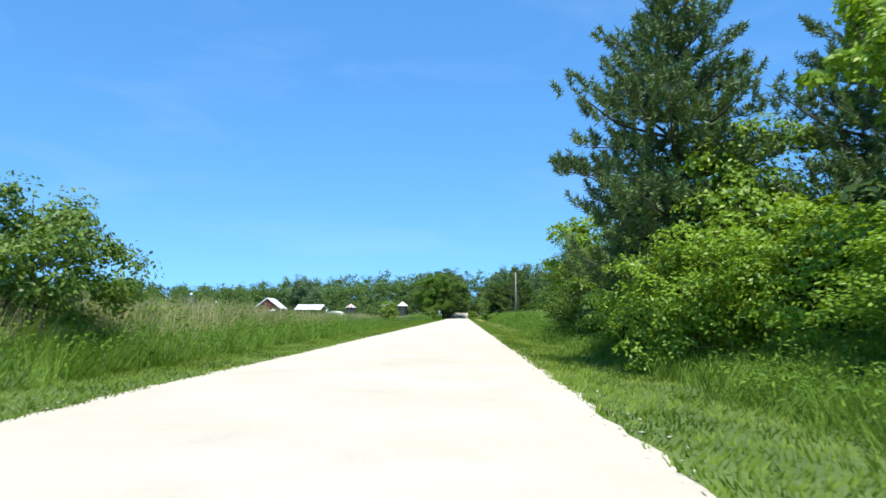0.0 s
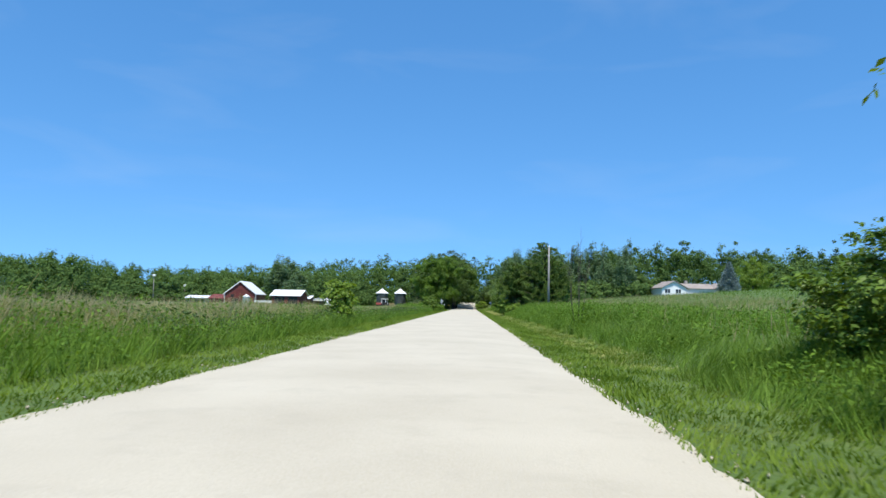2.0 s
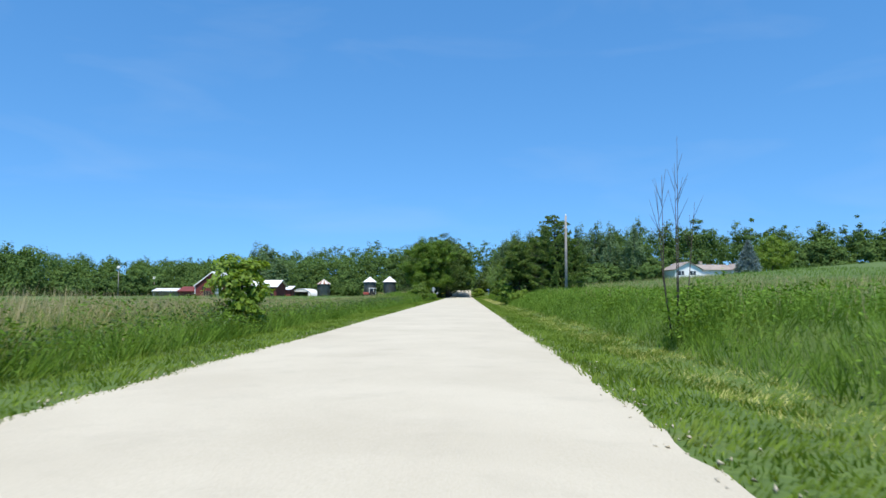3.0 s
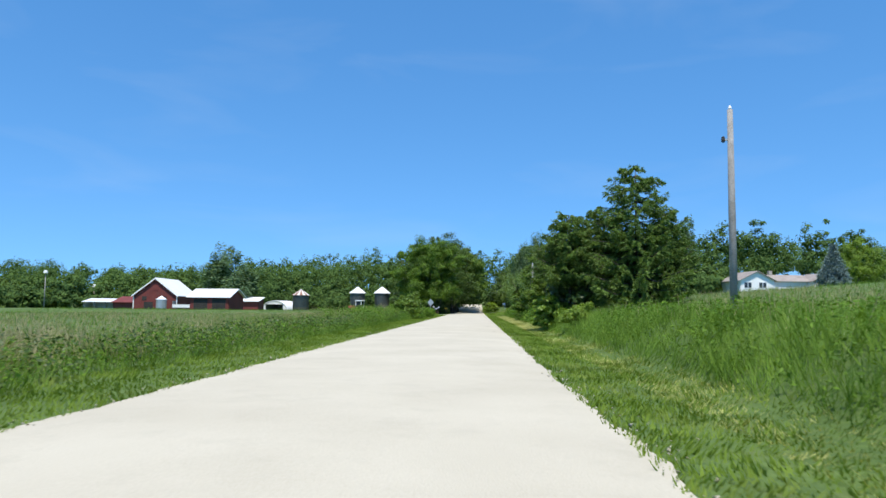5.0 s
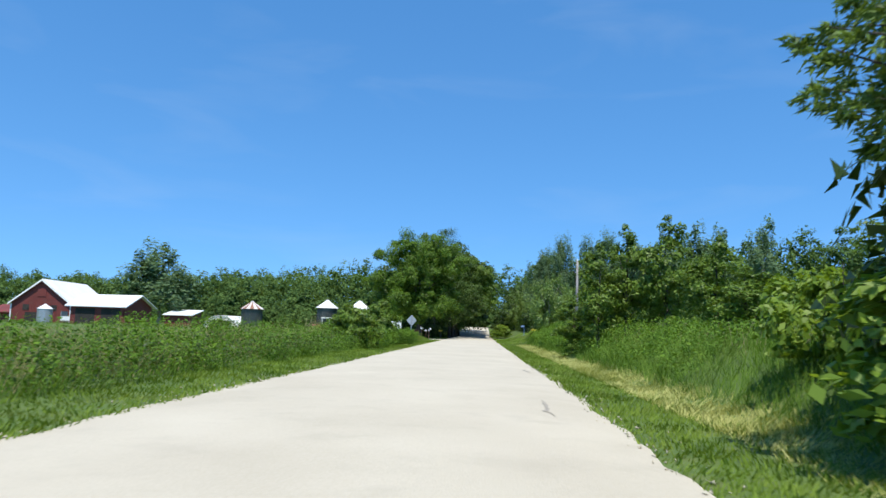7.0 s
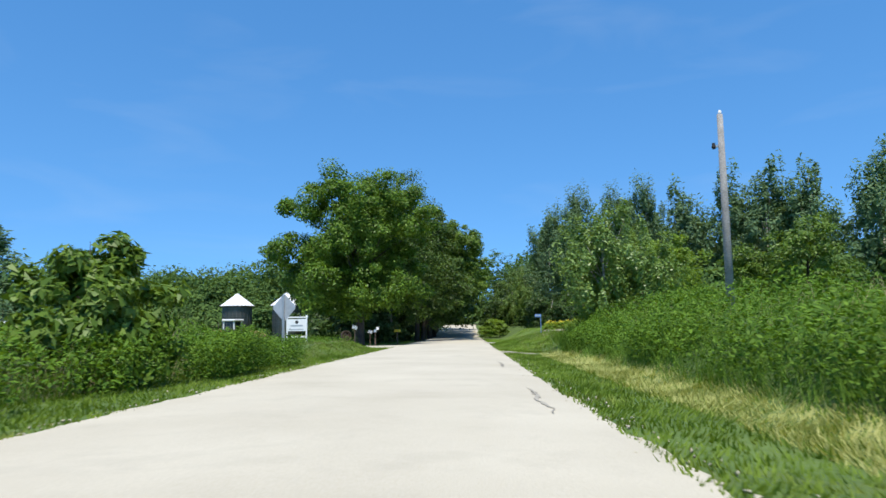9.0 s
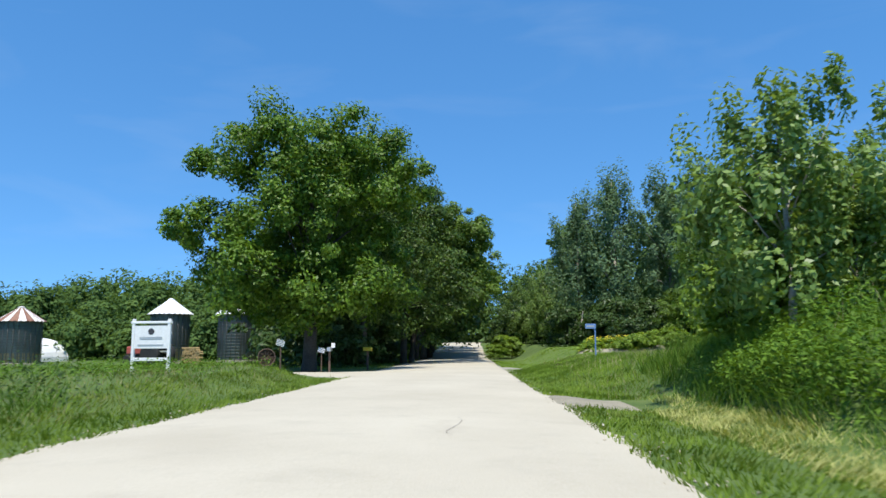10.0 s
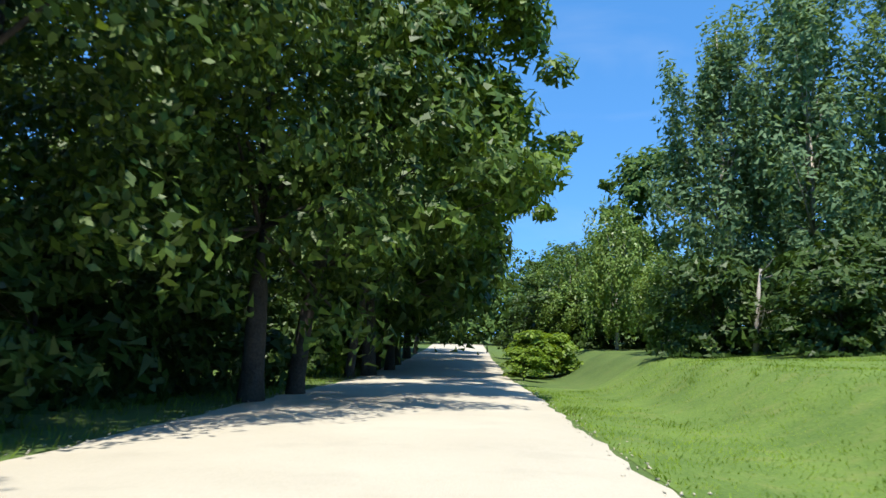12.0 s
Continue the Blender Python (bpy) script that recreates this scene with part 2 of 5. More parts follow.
# ---- mesh tools ----
def mesh_from(name, verts, faces, material, smooth=False):
    """verts (n, 3) and faces (m, k) as arrays."""
    me = bpy.data.meshes.new(name)
    verts = np.asarray(verts, dtype=np.float32)
    faces = np.asarray(faces, dtype=np.int32)
    k = faces.shape[1]
    me.vertices.add(len(verts))
    me.vertices.foreach_set("co", verts.ravel())
    me.loops.add(faces.size)
    me.loops.foreach_set("vertex_index", faces.ravel())
    me.polygons.add(len(faces))
    me.polygons.foreach_set("loop_start", np.arange(0, faces.size, k, dtype=np.int32))
    if smooth:
        me.polygons.foreach_set("use_smooth", np.ones(len(faces), dtype=bool))
    me.update(calc_edges=True)
    me.materials.append(material)
    return me


def part(name, bm, material, parent=None, label=""):
    """A bmesh as one mesh object, under its thing."""
    me = bpy.data.meshes.new(name)
    bm.normal_update()
    bm.to_mesh(me)
    bm.free()
    me.materials.append(material)
    ob = new(name, me)
    if parent:
        ob.parent = parent
    return tagged(ob, label)


def child(name, me, parent, label=""):
    ob = new(name, me)
    ob.parent = parent
    return tagged(ob, label)


def empty(name, x, y, z, rz, label, category, group=""):
    ob = new(name)
    ob.matrix_basis = pose(x, y, z, 0, 0, rz)
    return tagged(ob, label, category, group)


def box(bm, x0, x1, y0, y1, z0, z1, bevel=0.0, turn=None):
    m = Matrix.Translation(((x0 + x1) / 2, (y0 + y1) / 2, (z0 + z1) / 2)) @ Matrix.Diagonal((x1 - x0, y1 - y0, z1 - z0, 1))
    vs = bmesh.ops.create_cube(bm, size=1.0, matrix=(turn @ m) if turn else m)["verts"]
    if bevel:
        edges = list({e for v in vs for e in v.link_edges})
        bmesh.ops.bevel(bm, geom=edges, offset=bevel, segments=1, affect="EDGES")
    return bm


def boxes(*dims, bevel=0.0):
    bm = bmesh.new()
    for d in dims:
        box(bm, *d, bevel=bevel)
    return bm


def prism(outline, y0, y1):
    """An outline in x and z, drawn out along y."""
    bm = bmesh.new()
    a = [bm.verts.new((x, y0, z)) for x, z in outline]
    b = [bm.verts.new((x, y1, z)) for x, z in outline]
    n = len(outline)
    bm.faces.new(a)
    bm.faces.new(b[::-1])
    for i in range(n):
        bm.faces.new((a[i], b[i], b[(i + 1) % n], a[(i + 1) % n]))
    bmesh.ops.recalc_face_normals(bm, faces=bm.faces)
    return bm


def tube(bm, points, radii, sides=8):
    rings = []
    for i, p in enumerate(points):
        p = Vector(p)
        d = Vector(points[min(i + 1, len(points) - 1)]) - Vector(points[max(i - 1, 0)])
        q = d.to_track_quat("Z", "Y")
        rings.append([bm.verts.new(p + q @ Vector((math.cos(a), math.sin(a), 0)) * radii[i])
                      for a in (2 * math.pi * k / sides for k in range(sides))])
    for r, s in zip(rings, rings[1:]):
        for k in range(sides):
            f = bm.faces.new((r[k], r[(k + 1) % sides], s[(k + 1) % sides], s[k]))
            f.smooth = True
    bm.faces.new(rings[0][::-1])
    bm.faces.new(rings[-1])
    return bm


def lathe(profile, sides=24):
    """Radius and height pairs, turned round z."""
    bm = bmesh.new()
    rings = [[bm.verts.new((r * math.cos(2 * math.pi * k / sides), r * math.sin(2 * math.pi * k / sides), z)) for k in range(sides)] for r, z in profile]
    for a, b in zip(rings, rings[1:]):
        for k in range(sides):
            bm.faces.new((a[k], a[(k + 1) % sides], b[(k + 1) % sides], b[k]))
    bm.faces.new(rings[0][::-1])
    bm.faces.new(rings[-1])
    return bm


# ---- the lie of the land ----
ROAD_L, ROAD_R = -5.25, 1.95


def ease(a, b, v):
    s = np.clip((v - a) / (b - a), 0, 1)
    return s * s * (3 - 2 * s)


def land(x, y):
    """Height of the ground, for arrays of x and y."""
    x, y = np.asarray(x, float), np.asarray(y, float)
    right = np.interp(y, [-40, 20, 50, 80, 120, 150, 172, 190, 202, 214, 220, 227, 238, 243.6, 247, 250, 260, 280, 320], [0.5, 0.6, 0.7, 0.9, 1.15, 1.05, 1.1, 1.2, 1.4, 1.6, 1.5, 1.2, 1.05, 0.32, 0.24, 0.98, 1.1, 1.3, 1.3])
    far_r = np.interp(y, [-40, 60, 150, 190, 215, 230, 245, 265, 300], [0.02, 0.035, 0.045, 0.075, 0.08, 0.06, 0.06, 0.075, 0.05])
    crest = np.interp(y, [55, 75, 150, 185], [8.2, 6.9, 6.9, 7.6])
    zr = -0.10 * ease(2.2, 3.4, x) + (right + 0.10) * ease(4.4, crest, x) + far_r * np.clip(x - 8.2, 0, 80)
    lin = np.clip(0.24 * (x - 2.0), 0, 0.85) + 0.02 * np.clip(x - 5.5, 0, 20)
    zr = zr + (lin - zr) * ease(223, 231, y) * (1 - ease(240.5, 243.6, y)) * (x > ROAD_R)
    left = np.interp(y, [-40, 20, 45, 60, 85, 95, 111, 125, 146, 165, 200, 212, 222, 231, 242, 320], [1.1, 1.2, 1.05, 0.75, 0.52, 0.38, 0.2, 0.12, 0.2, 0.45, 0.6, 0.55, 0.42, 0.35, 0.05, 0.0])
    far_l = np.interp(y, [-40, 40, 80, 110, 150, 190, 215, 232, 260, 320], [0.7, 0.7, 0.2, -0.8, -1.8, -2.1, -1.6, -0.95, -0.6, 0.0])
    zl = -0.10 * ease(5.5, 7.0, -x) + (left + 0.10) * ease(7.2, 11.0, -x) + far_l * ease(14, 45, -x)
    zl = np.maximum(zl, 0.55 * ease(6.2, 8.2, -x) * ease(212, 222, y) * (1 - ease(233.2, 236.4, y)))
    z = np.where(x > ROAD_R, zr, np.where(x < ROAD_L, zl, 0.0))
    d = np.hypot(x, np.maximum(y - 300, 0))
    z = z + 10.0 * ease(150, 700, d) + 4.5 * ease(270, 430, y)
    rough = 0.06 * np.sin(x * 0.9 + 1.3 * np.sin(y * 0.31)) * np.cos(y * 0.7 + x * 0.23) * np.clip((np.maximum(x - 3, -6.5 - x)) / 3, 0, 1)
    return z + rough - 0.012


def lines(*spans):
    out = []
    for a, b, step in spans:
        out += list(np.arange(a, b, step))
    return np.array(out + [spans[-1][1]])


def sheet(name, xs, ys, height, material):
    X, Y = np.meshgrid(xs, ys)
    V = np.stack([X, Y, height(X, Y)], -1).reshape(-1, 3)
    n, m = len(xs), len(ys)
    i = (np.arange(m - 1)[:, None] * n + np.arange(n - 1)[None, :]).ravel()
    return new(name, mesh_from(name, V, np.stack([i, i + 1, i + n + 1, i + n], 1), material, True))


XS = lines((-2400, -400, 250), (-400, -100, 30), (-100, -30, 5), (-30, -12, 1.5), (-12, 12, 0.6), (12, 30, 1.5), (30, 100, 5), (100, 400, 30), (400, 2400, 250))
YS = lines((-600, -60, 60), (-60, 0, 6), (0, 236, 2.0), (236, 256, 0.7), (256, 300, 2.0), (300, 400, 6), (400, 700, 30), (700, 3000, 230))
tagged(sheet("ground", XS, YS, land, M_GROUND), "uneven green meadow and verge along a country road", "ground", kind="structure")


def edge_wobble(y, seed):
    return 0.07 * np.sin(y * 0.23 + seed) + 0.05 * np.sin(y * 1.31 + 2 * seed) + 0.05 * np.sin(y * 3.7 + 3 * seed)


def strip(name, left, right, ys, rise, material, across=10):
    """A raised band between two edge functions of y, with a low shoulder on both sides."""
    V, F = [], []
    for y in ys:
        a, b = left(y), right(y)
        for k in range(across + 1):
            s = k / across
            lift = rise * min(1, 8 * s + 0.05, 8 * (1 - s) + 0.05) + 0.05 * (1 - (2 * s - 1) ** 2) * (rise > 0.015)
            x = a + (b - a) * s
            V.append((x, y, float(land(x, y)) + 0.012 + lift))
    n = across + 1
    for j in range(len(ys) - 1):
        for k in range(across):
            i = j * n + k
            F.append((i, i + 1, i + n + 1, i + n))
    return new(name, mesh_from(name, V, F, material, True))


tagged(strip("road", lambda y: ROAD_L + edge_wobble(y, 0.4), lambda y: ROAD_R + edge_wobble(y, 2.2), np.arange(-60, 352, 0.6), 0.03, M_ROAD, 14),
       "pale limestone gravel country road, straight and unmarked", "road", kind="structure")


def cross_strip(name, near, far, xs, material, lift, n=9):
    """A band across x, between two edge functions of x."""
    V, F = [], []
    for x in xs:
        a, b = near(x), far(x)
        for k in range(n):
            y = a + (b - a) * k / (n - 1)
            rim = min(1.0, 0.15 + (y - a) / 0.6, 0.15 + (b - y) / 0.6, 0.15 + abs(x - xs[0]) / 0.6)
            V.append((x, y, float(land(x, y)) + lift * rim))
    for j in range(len(xs) - 1):
        for k in range(n - 1):
            i = j * n + k
            F.append((i, i + n, i + n + 1, i + 1))
    return new(name, mesh_from(name, V, F, material, True))


# drives: the farm's on one side, the house's and a dirt track on the other
tagged(cross_strip("driveway_farm", lambda x: 237.0 - 2.6 * math.exp((x + 5.2) / 1.2) + 0.25 * math.sin(x), lambda x: 241.8 + 2.8 * math.exp((x + 5.2) / 1.4) + 0.2 * math.sin(1.7 * x), np.arange(-34, -4.9, 0.5), M_ROAD, 0.035),
       "pale gravel farm driveway branching off the road", "driveway", kind="structure")
tagged(cross_strip("driveway_house", lambda x: 244.6 - 0.05 * (x - 2) - 2.4 * math.exp(-(x - 2) / 0.9), lambda x: 248.0 + 2.2 * math.exp(-(x - 2) / 1.1), np.arange(1.7, 26, 0.4), M_DRIVE, 0.06, 15),
       "grey gravel house driveway leading off beside the lawn", "driveway", kind="structure")
tagged(cross_strip("dirt_track", lambda x: 219.6 - 0.5 * math.exp(-(x - 2)), lambda x: 222.2 + 1.2 * math.exp(-(x - 2)) - 0.35 * max(0, x - 4), np.arange(1.8, 3.9, 0.3), M_DIRT, 0.03),
       "bare dirt field entrance beside the road", "dirt track", kind="structure")


tagged(cross_strip("lawn", lambda x: 248.0 + 2.2 * math.exp(-(x - 2) / 1.1), lambda x: 276.0, np.arange(1.98, 30, 0.4), M_LAWN, 0.035, 48), "mown yellow-green lawn beside the road", "lawn", kind="structure")


# ---- grass ----
def tuft(p, size):
    """One number from 0 to 1 for each tuft of that size."""
    i = np.floor((p[:, 0] + 0.4 * size * np.sin(2.7 * p[:, 1] / size)) / size)
    j = np.floor((p[:, 1] + 0.4 * size * np.sin(3.1 * p[:, 0] / size)) / size)
    return np.mod(np.abs(np.sin(i * 12.9898 + j * 78.233)) * 43758.5453, 1.0)


def blades(name, points, heights, widths, lean, material, label, seed):
    """One leaning, tapering blade a point."""
    rng = np.random.default_rng(seed)
    n = len(points)
    a = rng.uniform(0, 2 * np.pi, n)
    side = np.stack([np.cos(a), np.sin(a), np.zeros(n)], 1) * widths[:, None] / 2
    b = 2 * np.pi * tuft(points, 0.9) + rng.normal(0, 0.8, n)
    bend = np.stack([np.cos(b), np.sin(b), np.zeros(n)], 1) * (heights * lean * rng.uniform(0.3, 1.2, n))[:, None]
    bend += np.array([0.35, -0.1, 0]) * (heights * lean * 0.6)[:, None]
    up = np.zeros((n, 3))
    up[:, 2] = heights
    P = points
    V = np.stack([P - side, P + side, P + up + bend], 1).reshape(-1, 3)
    F = np.arange(n * 3).reshape(-1, 3)
    return tagged(new(name, mesh_from(name, V, F, material)), label, "grass", kind="stuff")


def scatter(n, x0, x1, y0, y1, seed, clump=0.5):
    """Points on the land, in drifts."""
    rng = np.random.default_rng(seed)
    x, y = rng.uniform(x0, x1, n * 2), rng.uniform(y0, y1, n * 2)
    d = 0.5 + 0.25 * np.sin(x * 1.1 + 2 * np.sin(y * 0.5)) + 0.25 * np.sin(y * 0.9 + 1.7 * np.sin(x * 0.7 + seed))
    keep = rng.uniform(0, 1, n * 2) < (1 - clump) + clump * d
    x, y = x[keep][:n], y[keep][:n]
    on_drive = ((x < ROAD_L) & (y > 234.0) & (y < 246.5) & (x > -34)) | ((x > 1) & (y > 244.0 - 0.05 * (x - 2)) & (y < 248.6) & (x < 26)) | ((x > 1) & (x < 4.4) & (y > 219.4) & (y < 222.6))
    x, y = x[~on_drive], y[~on_drive]
    return np.stack([x, y, land(x, y) - 0.02], 1), rng


def drift(p, s=1.0):
    return 0.5 + 0.5 * np.sin(p[:, 0] * 0.5 * s + 1.5 * np.sin(p[:, 1] * 0.21 * s)) * np.cos(p[:, 1] * 0.33 * s)


def grass_field(name, label, n, x0, x1, y0, y1, h, w, seed, material, lean=0.6, clump=0.5, mown=False):
    p, rng = scatter(n, x0, x1, y0, y1, seed, clump)
    if mown:
        hh = h * rng.uniform(0.5, 1.2, len(p)) * (0.8 + 0.4 * drift(p, 3.0))
        return blades(name, p, hh, w * rng.uniform(0.6, 1.4, len(p)), lean, material, label, seed + 50)
    p = p[rng.uniform(0, 1, len(p)) < 0.45 + 0.8 * tuft(p, 0.5)]
    hh = h * rng.uniform(0.5, 1.1, len(p)) * (0.7 + 0.35 * drift(p)) * (0.72 + 0.5 * tuft(p, 0.7))
    return blades(name, p, hh, w * rng.uniform(0.6, 1.3, len(p)), lean, material, label, seed + 50)


grass_field("tall_grass", "tall green meadow grass on the roadside bank", 110000, -15, -7.3, 2, 218, 0.68, 0.019, 1, M_GRASS, 0.8)
grass_field("tall_grass", "tall green meadow grass climbing the road bank", 120000, 4.9, 13, 8, 222, 0.66, 0.019, 2, M_GRASS, 0.8)
grass_field("tall_grass", "tall green grass of the open field", 34000, -75, -14, 2, 118, 0.85, 0.06, 3, M_HAY, 0.5)
grass_field("tall_grass", "tall green grass of the open field", 34000, -75, -15, 118, 232, 0.42, 0.06, 13, M_GRASS, 0.7)
grass_field("tall_grass", "tall green grass of the rising field", 38000, 13, 70, 40, 226, 0.72, 0.06, 4, M_GRASS, 0.5)
grass_field("verge_grass", "short mown green verge grass", 105000, -7.8, -5.1, 2, 236, 0.11, 0.036, 5, M_VERGE, 0.9, 0.15, True)
grass_field("verge_grass", "short mown green verge grass", 150000, 1.85, 5.1, 2, 246, 0.12, 0.036, 6, M_VERGE, 0.9, 0.15, True)
grass_field("dry_grass", "straw-coloured cut grass lying along the verge", 20000, 3.5, 5.0, 60, 200, 0.12, 0.022, 7, M_STRAW, 1.5, 0.9, True)
grass_field("seed_heads", "tan seed heads over the tall grass", 62000, -75, -9.0, 2, 120, 0.98, 0.05, 8, M_SEED, 0.5, 0.5)
grass_field("seed_heads", "tan seed heads over the tall grass", 26000, -60, -9.5, 118, 215, 0.56, 0.03, 12, M_SEED, 0.5, 0.8)
grass_field("seed_heads", "tan seed heads over the tall grass", 24000, 6.5, 50, 55, 218, 0.9, 0.03, 9, M_SEED, 0.4, 0.8)
grass_field("seed_heads", "pale seed heads along the meadow edge", 21000, -14, -8.4, 60, 188, 0.9, 0.02, 15, M_SEED, 0.55, 0.8)
grass_field("seed_heads", "pale seed heads over the slope", 4500, 3.4, 14, 222, 243, 0.30, 0.018, 16, M_SEED, 0.5, 0.8)
grass_field("dry_grass", "straw-coloured cut grass lying along the verge", 34000, 3.6, 5.2, 150, 222, 0.17, 0.022, 17, M_STRAW, 1.4, 0.6, True)
grass_field("seed_heads", "tan seed heads over the meadow edge", 34000, -15, -9.2, 2, 122, 1.0, 0.02, 19, M_SEED, 0.5, 0.5)
grass_field("lawn_grass", "mown lawn grass beside the road", 70000, 2.0, 17, 248.2, 274, 0.10, 0.036, 23, M_SHORT, 0.9, 0.2, True)
grass_field("farmyard_grass", "short green grass round the farmyard trees", 50000, -26, -5.3, 214, 300, 0.24, 0.026, 10, M_VERGE, 0.6, 0.4)
grass_field("lawn_grass", "short mown lawn grass beside the driveway", 60000, 2.0, 18, 222, 249, 0.10, 0.034, 11, M_SHORT, 0.8, 0.2, True)


# ---- trees ----
def unit(v):
    return v / np.maximum(np.linalg.norm(v, axis=1, keepdims=True), 1e-6)


def leaf_mesh(name, P, out, size, rng, material, slim=0.55, droop=0.0, jitter=0.5):
    """A folded, pointed leaf of two triangles a point, or, for large far clumps, of one; out: the way that it faces."""
    n = len(P)
    nrm = unit(out * 0.9 + rng.normal(0, jitter, (n, 3)) + np.array([0, 0, 0.4]))
    t = unit(np.cross(nrm, rng.normal(0, 1, (n, 3))))
    t[:, 2] -= droop
    t = unit(t)
    b = np.cross(nrm, t)
    s = (size * rng.uniform(0.6, 1.35, n))[:, None]
    if size >= 0.238:
        V = np.stack([P - t * s * 0.55 - b * s * slim * 0.5, P - t * s * 0.45 + b * s * slim * 0.6, P + t * s * 0.75], 1).reshape(-1, 3)
        return mesh_from(name, V, np.arange(n * 3).reshape(-1, 3), material)
    V = np.stack([P - t * s * 0.5, P + b * s * slim * 0.5, P + t * s * 0.55 - nrm * s * 0.12, P - b * s * slim * 0.5], 1).reshape(-1, 3)
    i = np.arange(n) * 4
    return mesh_from(name, V, np.stack([i, i + 1, i + 2, i + 3], 1), material)


def broad_crown(rng, rx, ry, rz, zc, clumps, leaves, spread, tiers=True):
    """Leaf places in clumps over an uneven egg-shaped crown; also the clumps' middles."""
    u = unit(rng.normal(0, 1, (clumps, 3)))
    u[:, 2] = np.where(u[:, 2] < -0.85, -u[:, 2], u[:, 2])
    lump = 1 + 0.22 * np.sin(3 * u[:, 0] + 5 * u[:, 1] + rng.uniform(0, 6)) + 0.14 * np.sin(7 * u[:, 2] + 4 * u[:, 0])
    r = rng.uniform(0.22, 1.0, clumps) ** 0.55 * np.minimum(lump, 1.16)
    C = u * r[:, None] * np.array([rx, ry, rz]) + np.array([0, 0, zc])
    per = rng.integers(0, clumps, leaves)
    q = unit(rng.normal(0, 1, (leaves, 3)))
    if tiers is None:
        q *= (rng.uniform(0, 1, leaves) ** 0.45)[:, None] * np.array([1.1, 1.1, 0.8])
    elif tiers:
        q[:, 2] = np.where(q[:, 2] < -0.35, -q[:, 2], q[:, 2])
        q *= (rng.uniform(0, 1, leaves) ** 0.32)[:, None] * np.array([1.2, 1.2, 0.62])
    else:
        q *= (rng.uniform(0, 1, leaves) ** 0.4)[:, None] * np.array([0.75, 0.75, 1.7])
    cr = spread * rng.uniform(0.55, 1.35, clumps)
    P = C[per] + q * cr[per][:, None]
    P[:, 2] -= (0.30 if tiers else 0.0) * (q[:, 0] ** 2 + q[:, 1] ** 2) * cr[per]
    whole = unit((P - np.array([0, 0, zc])) / np.array([rx, ry, rz]))
    return P, unit(unit(q) + 0.9 * whole), C


def branches(ob, rng, height, r0, C, count, bark, lean=(0, 0)):
    """The trunk, and limbs that reach for the clumps, each a part."""
    pts = [(lean[0] * s * s + 0.06 * math.sin(5 * s), lean[1] * s * s, -0.25 + (height + 0.25) * s) for s in (0, 0.06, 0.2, 0.4, 0.6, 0.8, 1)]
    part("trunk", tube(bmesh.new(), pts, [r0 * f for f in (1.45, 1.1, 0.92, 0.74, 0.52, 0.3, 0.1)], 10), bark, ob)
    for i in rng.permutation(len(C))[:count]:
        c = Vector(C[i])
        s = min(max((c.z / height) * rng.uniform(0.45, 0.75), 0.14 if height < 10 else 0.3), 0.88)
        a = Vector((lean[0] * s * s, lean[1] * s * s, height * s))
        m = a.lerp(c, 0.5) + Vector((0, 0, 0.12 * (c - a).length * rng.uniform(-0.2, 1)))
        r = r0 * (1 - s) * 0.3 + 0.015
        part("limb", tube(bmesh.new(), [a, m, c], [r, r * 0.6, r * 0.2], 5), bark, ob)


def broad_tree(name, h, rx, ry, low, clumps, leaves, size, spread, mat, bark, label, seed, r0=None, limbs=14, lean=(0, 0), category="tree", tiers=True):
    """A leafy tree of height h whose crown begins at low; built at the origin."""
    rng = np.random.default_rng(seed)
    rz = (h - low) / 2 / 1.12
    P, out, C = broad_crown(rng, rx, ry, rz, low + rz, clumps, leaves, spread, tiers)
    P[:, :2] += np.array(lean) * (P[:, 2:3] / h) ** 2
    C[:, :2] += np.array(lean) * (C[:, 2:3] / h) ** 2
    P[:, 2] = np.maximum(P[:, 2], 0.05)
    ob = empty(name, 0, 0, 0, 0, label, category)
    branches(ob, rng, h * 0.86, r0 or h * 0.018, C, limbs, bark, lean)
    child("crown", leaf_mesh("crown", P, out, size, rng, mat), ob)
    return ob


def put(ob, x, y, rz=0, scale=1.0, z=None, label=""):
    """Stands the first of a kind in its place."""
    ob.matrix_basis = pose(x, y, float(land(x, y)) if z is None else z, 0, 0, rz) @ Matrix.Scale(scale, 4)
    return ob


def again(ob, x, y, rz=0, z=None, label=""):
    o = copy_thing(ob, pose(x, y, float(land(x, y)) if z is None else z, 0, 0, rz))
    return tagged(o, label)


